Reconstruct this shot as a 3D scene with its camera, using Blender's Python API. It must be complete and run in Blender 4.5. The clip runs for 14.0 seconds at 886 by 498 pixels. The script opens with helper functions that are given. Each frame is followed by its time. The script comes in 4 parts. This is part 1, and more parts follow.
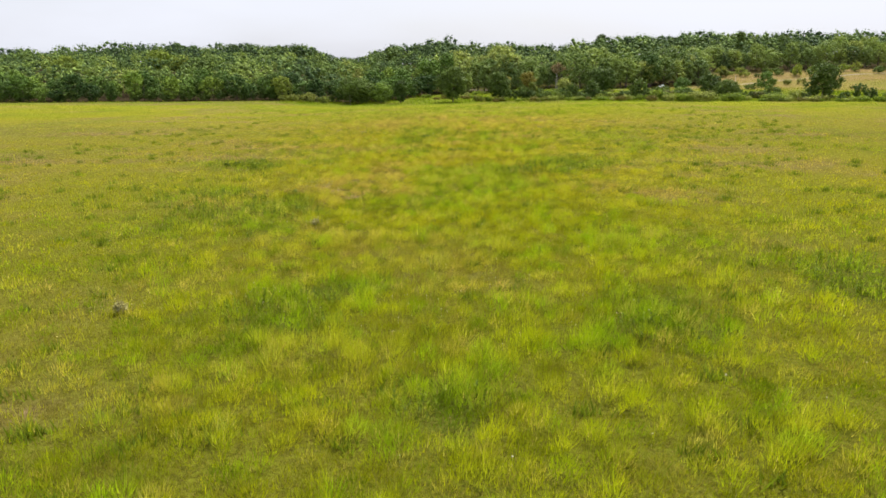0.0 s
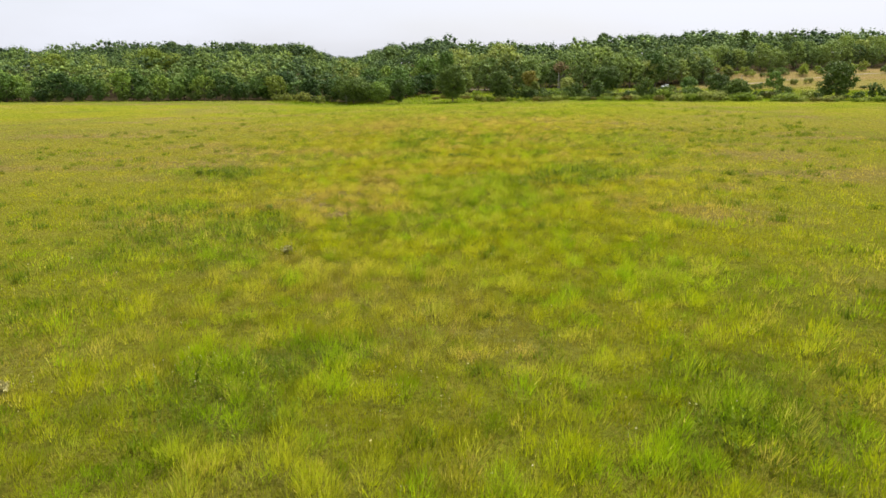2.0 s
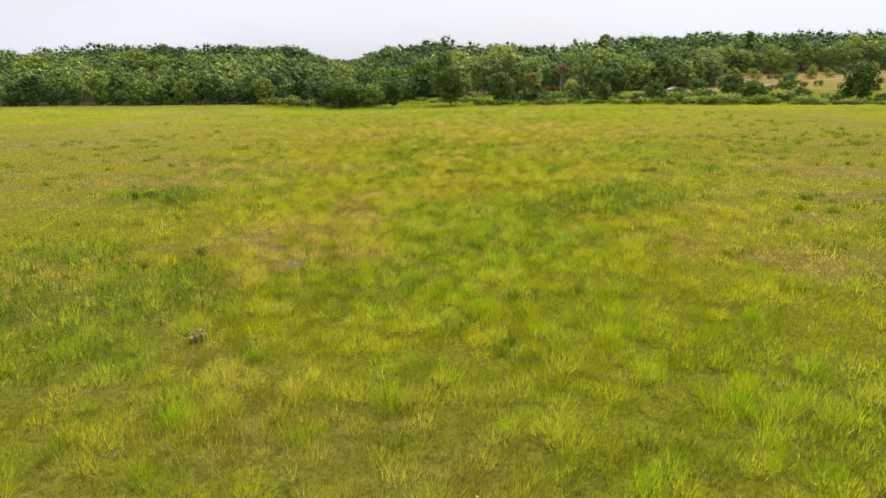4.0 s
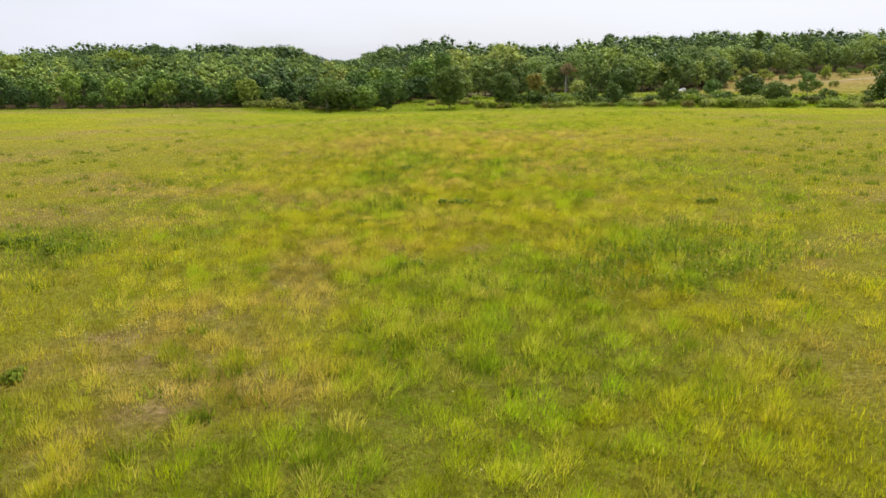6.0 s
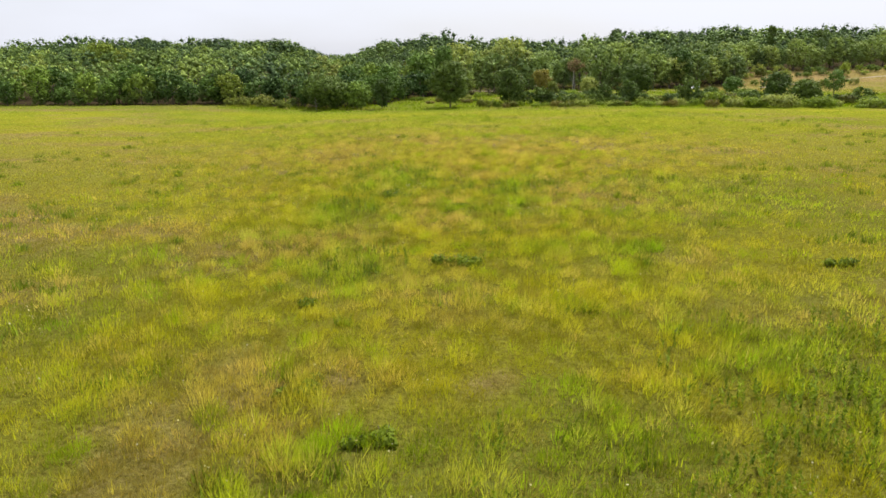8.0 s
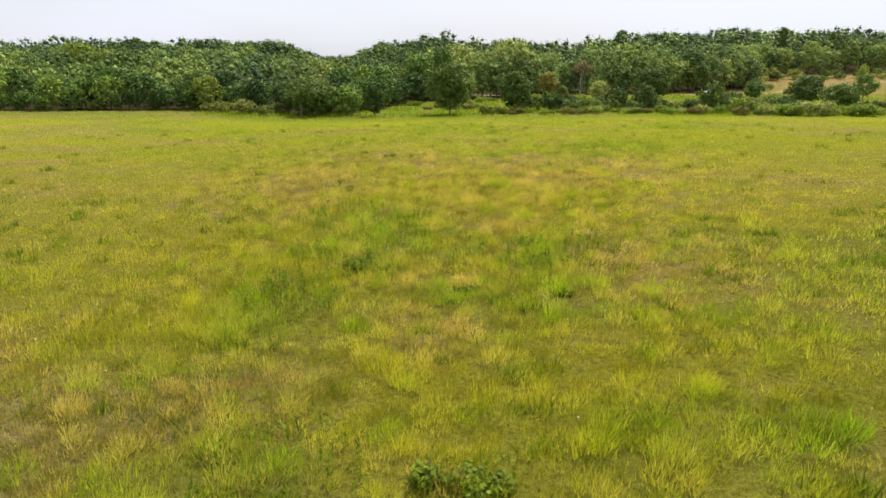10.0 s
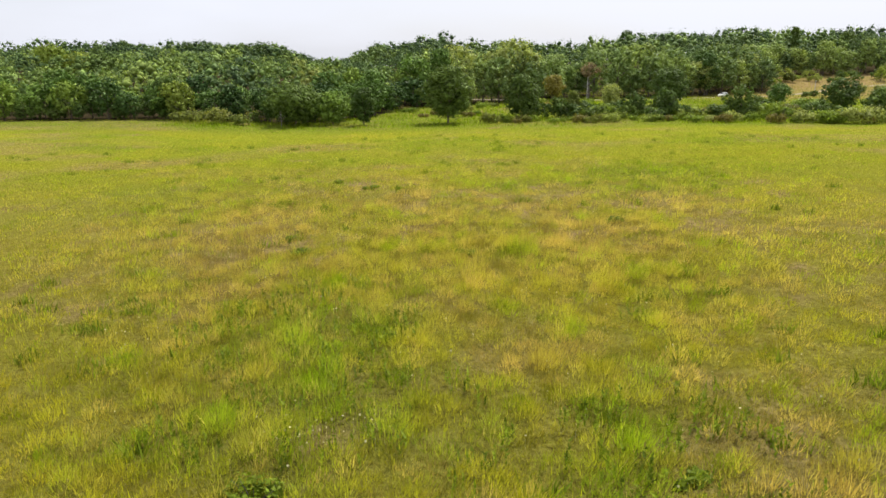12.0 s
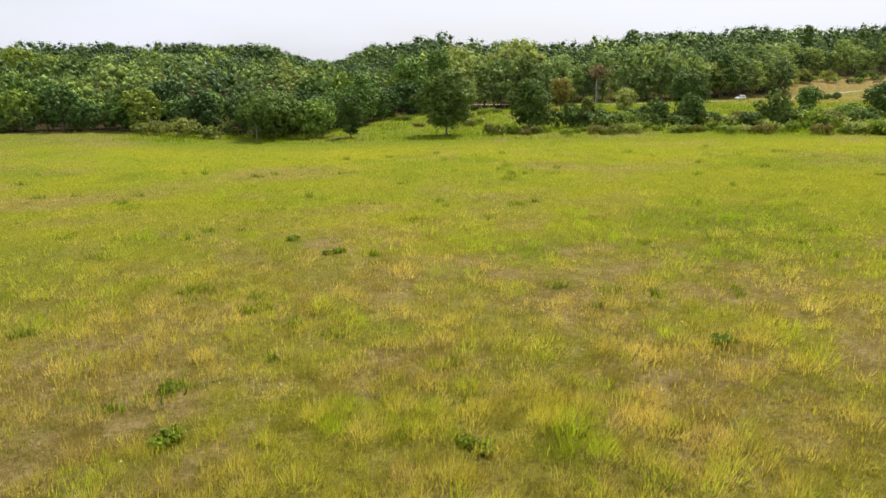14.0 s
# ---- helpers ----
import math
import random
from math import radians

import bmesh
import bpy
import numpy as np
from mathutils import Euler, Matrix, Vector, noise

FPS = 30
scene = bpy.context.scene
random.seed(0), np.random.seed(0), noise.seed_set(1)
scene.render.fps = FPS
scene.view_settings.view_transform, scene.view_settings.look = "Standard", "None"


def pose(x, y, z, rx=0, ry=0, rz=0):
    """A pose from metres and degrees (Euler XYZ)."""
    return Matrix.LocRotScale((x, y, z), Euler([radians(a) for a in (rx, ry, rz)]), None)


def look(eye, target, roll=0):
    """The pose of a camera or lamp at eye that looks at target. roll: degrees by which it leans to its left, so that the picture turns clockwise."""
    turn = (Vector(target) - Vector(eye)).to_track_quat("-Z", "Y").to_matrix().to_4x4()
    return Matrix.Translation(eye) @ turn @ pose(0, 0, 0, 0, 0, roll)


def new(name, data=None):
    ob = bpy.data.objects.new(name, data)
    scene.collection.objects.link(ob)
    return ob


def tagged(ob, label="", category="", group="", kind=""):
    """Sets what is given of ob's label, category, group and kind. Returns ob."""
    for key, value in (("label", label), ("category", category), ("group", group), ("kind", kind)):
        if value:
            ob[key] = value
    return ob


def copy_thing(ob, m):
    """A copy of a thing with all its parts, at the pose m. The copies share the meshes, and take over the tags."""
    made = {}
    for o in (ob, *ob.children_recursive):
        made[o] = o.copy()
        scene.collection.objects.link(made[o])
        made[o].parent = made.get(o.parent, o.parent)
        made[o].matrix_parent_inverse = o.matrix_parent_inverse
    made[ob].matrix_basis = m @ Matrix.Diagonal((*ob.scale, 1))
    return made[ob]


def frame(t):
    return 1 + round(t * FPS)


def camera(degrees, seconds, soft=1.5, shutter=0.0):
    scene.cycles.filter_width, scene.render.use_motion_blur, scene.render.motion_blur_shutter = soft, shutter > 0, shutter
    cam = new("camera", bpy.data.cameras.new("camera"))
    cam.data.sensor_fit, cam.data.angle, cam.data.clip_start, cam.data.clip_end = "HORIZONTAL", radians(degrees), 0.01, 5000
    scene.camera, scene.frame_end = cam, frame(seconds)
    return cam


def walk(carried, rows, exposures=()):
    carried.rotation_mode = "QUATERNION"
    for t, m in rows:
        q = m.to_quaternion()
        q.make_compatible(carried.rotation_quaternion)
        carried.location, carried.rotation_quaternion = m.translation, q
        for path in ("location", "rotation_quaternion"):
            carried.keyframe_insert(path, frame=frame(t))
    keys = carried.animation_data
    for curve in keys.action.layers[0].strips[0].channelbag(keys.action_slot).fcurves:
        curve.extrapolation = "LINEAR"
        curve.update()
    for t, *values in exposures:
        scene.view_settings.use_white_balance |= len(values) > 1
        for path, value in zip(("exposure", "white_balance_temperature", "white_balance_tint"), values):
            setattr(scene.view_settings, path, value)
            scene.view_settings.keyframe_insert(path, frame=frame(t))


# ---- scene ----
def shot(x, y, z, tilt, turn, roll):
    return pose(x, y, z, 90 + tilt, 0, turn) @ pose(0, 0, 0, 0, 0, roll)


cam = camera(66, 14.0, soft=1.55)
PATH = [
    (0.0, shot(-0.19, 0.00, 10.38, -14.76, 0.68, -0.04)),
    (0.5, shot(-0.22, 1.46, 10.36, -14.76, 0.68, 0.00)),
    (1.0, shot(-0.26, 3.43, 10.28, -14.78, 0.66, 0.02)),
    (1.5, shot(-0.31, 5.88, 10.17, -14.77, 0.61, 0.01)),
    (2.0, shot(-0.34, 8.72, 10.08, -14.79, 0.61, 0.00)),
    (2.5, shot(-0.33, 11.88, 9.95, -14.76, 0.58, 0.01)),
    (3.0, shot(-0.34, 15.29, 9.83, -14.71, 0.56, -0.02)),
    (3.2, shot(-0.35, 16.73, 9.78, -14.69, 0.54, -0.03)),
    (5.3, shot(0.02, 32.91, 9.42, -14.32, 0.45, -0.19)),
    (5.5, shot(0.06, 34.60, 9.44, -14.35, 0.46, -0.17)),
    (6.0, shot(0.16, 38.78, 9.49, -14.47, 0.50, -0.12)),
    (6.5, shot(0.23, 43.02, 9.53, -14.63, 0.51, -0.06)),
    (7.0, shot(0.24, 47.31, 9.42, -14.66, 0.50, 0.04)),
    (7.5, shot(0.23, 51.65, 9.32, -14.66, 0.50, 0.13)),
    (8.0, shot(0.25, 55.98, 9.35, -14.80, 0.53, 0.11)),
    (8.2, shot(0.26, 57.78, 9.35, -14.85, 0.52, 0.09)),
    (10.3, shot(0.25, 76.63, 9.52, -14.60, 0.45, 0.29)),
    (10.5, shot(0.26, 78.45, 9.55, -14.59, 0.44, 0.24)),
    (11.0, shot(0.27, 82.95, 9.64, -14.55, 0.43, 0.12)),
    (11.5, shot(0.30, 87.52, 9.74, -14.50, 0.39, 0.03)),
    (12.0, shot(0.33, 92.09, 9.84, -14.47, 0.39, 0.02)),
    (12.5, shot(0.40, 96.80, 10.11, -14.54, 0.41, -0.03)),
    (13.0, shot(0.39, 101.34, 10.36, -14.53, 0.37, -0.10)),
    (13.5, shot(0.44, 105.84, 10.53, -14.49, 0.36, -0.14)),
    (14.0, shot(0.53, 110.31, 10.67, -14.44, 0.38, -0.22)),
]
walk(cam, PATH)

# ---- world, sun, exposure ----
SUN_UP, SUN_TURN = radians(57), radians(32)      # ahead of the flight, a little to its right
scene.view_settings.exposure = 0.88

world = bpy.data.worlds.new("hazy_sky")
scene.world = world
world.use_nodes = True
wn, wl = world.node_tree.nodes, world.node_tree.links
wn.clear()
sky = wn.new("ShaderNodeTexSky")
sky.sky_type = "NISHITA"
sky.sun_disc = False
sky.sun_elevation, sky.sun_rotation = SUN_UP, SUN_TURN
sky.air_density, sky.dust_density, sky.ozone_density = 1.0, 4.0, 1.0
veil = wn.new("ShaderNodeTexNoise")
veil.inputs["Scale"].default_value = 2.2
veil.inputs["Detail"].default_value = 5
stretch = wn.new("ShaderNodeMapping")
stretch.inputs["Scale"].default_value = (1, 1, 4)
coords = wn.new("ShaderNodeTexCoord")
wl.new(coords.outputs["Generated"], stretch.inputs["Vector"])
wl.new(stretch.outputs["Vector"], veil.inputs["Vector"])
amount = wn.new("ShaderNodeMapRange")
amount.inputs["From Min"].default_value, amount.inputs["From Max"].default_value = 0.35, 0.65
amount.inputs["To Min"].default_value, amount.inputs["To Max"].default_value = 0.72, 0.94
wl.new(veil.outputs["Fac"], amount.inputs["Value"])
cloud = wn.new("ShaderNodeMix")
cloud.data_type = "RGBA"
cloud.inputs["B"].default_value = (5.0, 5.15, 5.75, 1)
wl.new(amount.outputs["Result"], cloud.inputs["Factor"])
wl.new(sky.outputs["Color"], cloud.inputs["A"])
glow = wn.new("ShaderNodeBackground")
glow.inputs["Strength"].default_value = 0.1
wl.new(cloud.outputs["Result"], glow.inputs["Color"])
wl.new(glow.outputs["Background"], wn.new("ShaderNodeOutputWorld").inputs["Surface"])

sun = new("sun", bpy.data.lights.new("sun", "SUN"))
sun.data.energy, sun.data.angle, sun.data.color = 3.4, radians(1.5), (1.0, 0.95, 0.86)
sun.matrix_world = look((0, 0, 0), (-math.sin(SUN_TURN) * math.cos(SUN_UP), -math.cos(SUN_TURN) * math.cos(SUN_UP), -math.sin(SUN_UP)))


# ---- materials ----
def node(m, kind, **inputs):
    n = m.node_tree.nodes.new("ShaderNode" + kind)
    for key, value in inputs.items():
        n.inputs[key.replace("_", " ")].default_value = value
    return n


def link(m, a, b):
    m.node_tree.links.new(a, b)


def blank(name):
    m = bpy.data.materials.new(name)
    m.use_nodes = True
    m.node_tree.nodes.clear()
    return m, m.node_tree.nodes.new("ShaderNodeOutputMaterial")


def mix_colour(m, fac, a, b, mode="MIX"):
    n = m.node_tree.nodes.new("ShaderNodeMix")
    n.data_type, n.blend_type = "RGBA", mode
    for socket, v in (("Factor", fac), ("A", a), ("B", b)):
        if isinstance(v, (tuple, float, int)):
            n.inputs[socket].default_value = v
        else:
            link(m, v, n.inputs[socket])
    return n.outputs["Result"]


def ramp(m, fac, stops):
    n = m.node_tree.nodes.new("ShaderNodeValToRGB")
    e = n.color_ramp.elements
    while len(e) < len(stops):
        e.new(0.5)
    for k, (at, c) in zip(e, stops):
        k.position, k.color = at, (*c, 1)
    link(m, fac, n.inputs["Fac"])
    return n.outputs["Color"]


def texture(m, scale, detail=4.0, rough=0.6, space="Object", stretch=(1, 1, 1)):
    c = node(m, "TexCoord")
    mp = node(m, "Mapping", Scale=stretch)
    n = node(m, "TexNoise", Scale=scale, Detail=detail, Roughness=rough)
    link(m, c.outputs[space], mp.inputs["Vector"])
    link(m, mp.outputs["Vector"], n.inputs["Vector"])
    return n.outputs["Fac"]


def spread(m, value, lo, hi, to_lo=0.0, to_hi=1.0):
    n = node(m, "MapRange", From_Min=lo, From_Max=hi, To_Min=to_lo, To_Max=to_hi)
    link(m, value, n.inputs["Value"])
    return n.outputs["Result"]


def field_value(m, name):
    a = node(m, "Attribute")
    a.attribute_name = name
    return a.outputs["Fac"]


def leafy(name, colour_of, through_light=0.35, gloss=0.55, upward=0.0):
    """Thin plant matter: a matt front with some light let through."""
    m, out = blank(name)
    colour = colour_of(m)
    front = node(m, "BsdfPrincipled", Roughness=gloss)
    front.inputs["Specular IOR Level"].default_value = 0.06
    back = node(m, "BsdfTranslucent")
    link(m, colour, front.inputs["Base Color"])
    warm = mix_colour(m, 1.0, colour, (1.1, 1.1, 0.6, 1), "MULTIPLY")
    link(m, warm, back.inputs["Color"])
    if upward:
        geo = node(m, "NewGeometry")
        add = node(m, "VectorMath")
        add.operation = "ADD"
        add.inputs[1].default_value = (0, 0, upward)
        unit = node(m, "VectorMath")
        unit.operation = "NORMALIZE"
        link(m, geo.outputs["Normal"], add.inputs[0])
        link(m, add.outputs[0], unit.inputs[0])
        link(m, unit.outputs[0], front.inputs["Normal"])
    mix = node(m, "MixShader", Fac=through_light)
    link(m, front.outputs[0], mix.inputs[1])
    link(m, back.outputs[0], mix.inputs[2])
    link(m, mix.outputs[0], out.inputs["Surface"])
    return m


def grass_colour(m):
    isl = node(m, "NewGeometry").outputs["Random Per Island"]
    broad = spread(m, texture(m, 0.055, 5), 0.35, 0.65)
    fine = spread(m, texture(m, 0.45, 4), 0.3, 0.7)
    streak = spread(m, texture(m, 0.16, 4, 0.6, "Object", (0.35, 1, 1)), 0.42, 0.68, 0, 0.6)
    plain = mix_colour(m, broad, (0.355, 0.332, 0.005, 1), (0.265, 0.3, 0.005, 1))
    plain = mix_colour(m, streak, plain, (0.21, 0.28, 0.008, 1))
    plain = mix_colour(m, spread(m, fine, 0, 1, 0, 0.6), plain, (0.37, 0.31, 0.01, 1))
    plain = mix_colour(m, spread(m, texture(m, 0.9, 3), 0.5, 0.75, 0, 0.55), plain, (0.2, 0.26, 0.008, 1))
    green = mix_colour(m, fine, (0.155, 0.25, 0.006, 1), (0.235, 0.32, 0.007, 1))
    straw = mix_colour(m, fine, (0.38, 0.255, 0.085, 1), (0.48, 0.335, 0.135, 1))
    place = node(m, "SeparateXYZ")
    link(m, node(m, "TexCoord").outputs["Object"], place.inputs[0])
    haze_share = spread(m, place.outputs["Y"], 112, 185, 0, 0.8)         # paler and greyer towards the woods: distance haze put into the grass colour
    plain = mix_colour(m, haze_share, plain, (0.26, 0.315, 0.05, 1))
    c = mix_colour(m, field_value(m, "lush"), plain, green)
    c = mix_colour(m, spread(m, field_value(m, "dry"), 0, 1, 0, 0.74), c, straw)
    c = mix_colour(m, spread(m, isl, 0.98, 0.99), c, (0.42, 0.36, 0.09, 1))
    own = spread(m, field_value(m, "tone"), 0.1, 0.9, 0.55, 1.48)
    v = node(m, "Math")
    v.operation = "MULTIPLY"
    link(m, own, v.inputs[0])
    link(m, spread(m, isl, 0, 1, 0.86, 1.14), v.inputs[1])
    v = v.outputs[0]
    tone = node(m, "CombineColor")
    for k in ("Red", "Green", "Blue"):
        link(m, v, tone.inputs[k])
    return mix_colour(m, 1.0, c, tone.outputs["Color"], "MULTIPLY")


def soil_colour(m):
    broad = spread(m, texture(m, 0.055, 5), 0.35, 0.65)
    fine = spread(m, texture(m, 5.0, 8, 0.7), 0.35, 0.65)
    far = mix_colour(m, broad, (0.29, 0.285, 0.018, 1), (0.21, 0.25, 0.016, 1))
    far = mix_colour(m, field_value(m, "lush"), far, (0.12, 0.17, 0.02, 1))
    far = mix_colour(m, field_value(m, "dry"), far, mix_colour(m, spread(m, texture(m, 1.1, 5), 0.4, 0.65), (0.19, 0.13, 0.055, 1), (0.38, 0.26, 0.15, 1)))
    place = node(m, "SeparateXYZ")
    link(m, node(m, "TexCoord").outputs["Object"], place.inputs[0])
    show = node(m, "Math")
    show.operation = "MULTIPLY"
    link(m, spread(m, fine, 0.0, 1, 0.0, 0.9), show.inputs[0])
    link(m, spread(m, place.outputs["Y"], 110, 200, 1.0, 0.35), show.inputs[1])      # the dark soil colour shows less from y 110 to 200
    gaps = mix_colour(m, show.outputs[0], far, (0.08, 0.062, 0.011, 1))
    thatch = mix_colour(m, spread(m, texture(m, 14.0, 8, 0.75), 0.5, 0.62), gaps, (0.2, 0.18, 0.032, 1))
    # fallen leaves, their brown darkened further for the shade under the trees
    return mix_colour(m, field_value(m, "litter_shade"), thatch, mix_colour(m, fine, (0.03, 0.024, 0.014, 1), (0.055, 0.043, 0.022, 1)))


def ground_material():
    m, out = blank("thatch_and_soil")
    b = node(m, "BsdfPrincipled", Roughness=0.95)
    b.inputs["Specular IOR Level"].default_value = 0.0
    link(m, soil_colour(m), b.inputs["Base Color"])
    bump = node(m, "Bump", Strength=1.0, Distance=0.35)
    link(m, texture(m, 3.5, 6, 0.7), bump.inputs["Height"])
    link(m, bump.outputs["Normal"], b.inputs["Normal"])
    link(m, b.outputs[0], out.inputs["Surface"])
    return m


def leaf_colour(stops, by_object=True, grain=0.6):
    def colour(m):
        geo = node(m, "NewGeometry")
        isl = geo.outputs["Random Per Island"]
        if by_object:
            pick = node(m, "ObjectInfo").outputs["Random"]
        else:
            pick = field_value(m, "hue")
        c = ramp(m, pick, stops)
        patch = spread(m, texture(m, grain, 3), 0.3, 0.7, 0.62, 1.3)
        v = node(m, "Math")
        v.operation = "MULTIPLY"
        link(m, patch, v.inputs[0])
        link(m, spread(m, isl, 0, 1, 0.66, 1.34), v.inputs[1])
        tone = node(m, "CombineColor")
        for k in ("Red", "Green", "Blue"):
            link(m, v.outputs[0], tone.inputs[k])
        return mix_colour(m, 1.0, c, tone.outputs["Color"], "MULTIPLY")
    return colour


def plain(name, colour, rough=0.6, metal=0.0, grain=8.0, change=0.25, relief=0.0):
    m, out = blank(name)
    b = node(m, "BsdfPrincipled", Roughness=rough, Metallic=metal)
    dark = tuple(c * (1 - change) for c in colour)
    light = tuple(min(1, c * (1 + change)) for c in colour)
    f = spread(m, texture(m, grain, 6), 0.3, 0.7)
    link(m, mix_colour(m, f, (*dark, 1), (*light, 1)), b.inputs["Base Color"])
    if relief:
        bump = node(m, "Bump", Strength=relief, Distance=0.05)
        link(m, f, bump.inputs["Height"])
        link(m, bump.outputs["Normal"], b.inputs["Normal"])
    link(m, b.outputs[0], out.inputs["Surface"])
    return m


WOOD_GREENS = [(0.0, (0.042, 0.08, 0.022)), (0.3, (0.068, 0.122, 0.028)), (0.6, (0.12, 0.2, 0.038)), (0.85, (0.2, 0.295, 0.048)), (1.0, (0.235, 0.29, 0.052))]
GRASS = leafy("meadow_grass", grass_colour, 0.58, upward=0.35)
GROUND = ground_material()
LEAVES = leafy("tree_leaves", leaf_colour(WOOD_GREENS), 0.1)
# lighter, bluer greens: the haze over these trees is put into their colour
HAZE_LEAVES = leafy("haze_lightened_leaves", leaf_colour([(0, (0.11, 0.165, 0.06)), (0.4, (0.19, 0.265, 0.08)), (0.8, (0.29, 0.37, 0.095)), (1, (0.33, 0.37, 0.105))]), 0.28)
DARK_LEAVES = leafy("dark_tree_leaves", leaf_colour([(0, (0.075, 0.12, 0.028)), (1, (0.125, 0.18, 0.036))]), 0.18)
YELLOW_LEAVES = leafy("yellow_green_leaves", leaf_colour([(0, (0.2, 0.27, 0.045)), (1, (0.25, 0.3, 0.05))]), 0.3)
PALE_LEAVES = leafy("willowy_leaves", leaf_colour([(0, (0.17, 0.21, 0.05)), (1, (0.24, 0.26, 0.07))]), 0.4)
SHRUB_LEAVES = leafy("shrub_leaves", leaf_colour([(0, (0.16, 0.155, 0.045)), (0.12, (0.13, 0.14, 0.035)), (0.2, (0.08, 0.125, 0.03)), (0.5, (0.14, 0.2, 0.035)), (0.8, (0.22, 0.29, 0.04)), (1, (0.3, 0.33, 0.08))], grain=1.2), 0.4, upward=0.2)
SEED_LEAVES = leafy("seeding_leaves", leaf_colour([(0, (0.36, 0.34, 0.14)), (1, (0.44, 0.4, 0.17))], grain=4.0), 0.35)
WEED_CLUMP = leafy("weed_clump_leaves", leaf_colour([(0, (0.13, 0.18, 0.016)), (1, (0.18, 0.24, 0.02))], grain=3.0), 0.35)
TAWNY_LEAVES = leafy("tawny_leaves", leaf_colour([(0, (0.24, 0.21, 0.05)), (1, (0.27, 0.25, 0.06))]), 0.4, upward=0.2)
BROWNED_LEAVES = leafy("browned_leaves", leaf_colour([(0, (0.27, 0.2, 0.115)), (1, (0.31, 0.23, 0.13))]), 0.3)
BRAMBLE_LEAVES = leafy("bramble_leaves", leaf_colour([(0, (0.2, 0.16, 0.05)), (0.2, (0.17, 0.17, 0.04)), (0.35, (0.15, 0.21, 0.03)), (0.7, (0.22, 0.3, 0.035)), (1, (0.33, 0.35, 0.11))], grain=1.5), 0.4)
WEED_LEAVES = leafy("weed_leaves", leaf_colour([(0, (0.1, 0.145, 0.01)), (1, (0.21, 0.275, 0.018))], False, 1.5), 0.4, upward=0.5)
# blue raised in these greens to carry the haze of distance
FAR_LEAVES = leafy("far_leaves", leaf_colour([(0, (0.06, 0.1, 0.042)), (0.3, (0.105, 0.165, 0.055)), (0.6, (0.19, 0.27, 0.068)), (0.85, (0.27, 0.35, 0.075)), (1, (0.28, 0.29, 0.08))], False, 0.3), 0.16)
PETALS = leafy("pale_petals", lambda m: mix_colour(m, node(m, "NewGeometry").outputs["Random Per Island"], (0.5, 0.47, 0.3, 1), (0.6, 0.55, 0.2, 1)), 0.3)
BARK = plain("bark", (0.12, 0.095, 0.07), 0.9, 0, 3, 0.45, 0.6)
PALE_BARK = plain("pale_bark", (0.22, 0.2, 0.17), 0.9, 0, 3, 0.3, 0.4)
GRAVEL = plain("gravel", (0.24, 0.2, 0.13), 0.95, 0, 4, 0.25, 0.5)
POLE_WOOD = plain("weathered_pole", (0.55, 0.52, 0.46), 0.85, 0, 6, 0.3, 0.3)
WHITE_PAINT = plain("white_car_paint", (0.82, 0.82, 0.8), 0.25, 0, 2, 0.04)
DARK_GLASS = plain("tinted_glass", (0.02, 0.022, 0.025), 0.06, 0, 2, 0.1)
RUBBER = plain("tyre_rubber", (0.02, 0.02, 0.02), 0.8, 0, 12, 0.2)
STEEL = plain("steel", (0.5, 0.5, 0.5), 0.35, 0.9, 12, 0.1)
LAMP_RED = plain("red_lamp", (0.4, 0.02, 0.02), 0.2, 0, 5, 0.1)
LAMP_CLEAR = plain("clear_lamp", (0.7, 0.7, 0.68), 0.15, 0, 5, 0.1)


# ---- shape helpers ----
def lattice(ix, iy, seed):
    h = (ix.astype(np.int64) * 374761393 + iy.astype(np.int64) * 668265263 + seed * 974634777) & 0x7FFFFFFF
    h = ((h ^ (h >> 13)) * 1274126177) & 0x7FFFFFFF
    return ((h ^ (h >> 16)) & 0xFFFF) / 65535.0


def smooth_noise(x, y, size, seed):
    x, y = np.asarray(x, float) / size + 500, np.asarray(y, float) / size + 500
    ix, iy = np.floor(x), np.floor(y)
    u, v = x - ix, y - iy
    u, v = u * u * (3 - 2 * u), v * v * (3 - 2 * v)
    a, b = lattice(ix, iy, seed), lattice(ix + 1, iy, seed)
    c, d = lattice(ix, iy + 1, seed), lattice(ix + 1, iy + 1, seed)
    return (a * (1 - u) + b * u) * (1 - v) + (c * (1 - u) + d * u) * v


def step(lo, hi, v):
    s = np.clip((v - lo) / (hi - lo), 0, 1)
    return s * s * (3 - 2 * s)


def notch(x, y):
    """1 along a hollow that cuts through the ridge, falling to 0 beside it."""
    return np.exp(-((x + 0.145 * y) / 27) ** 4) * step(300, 420, y)


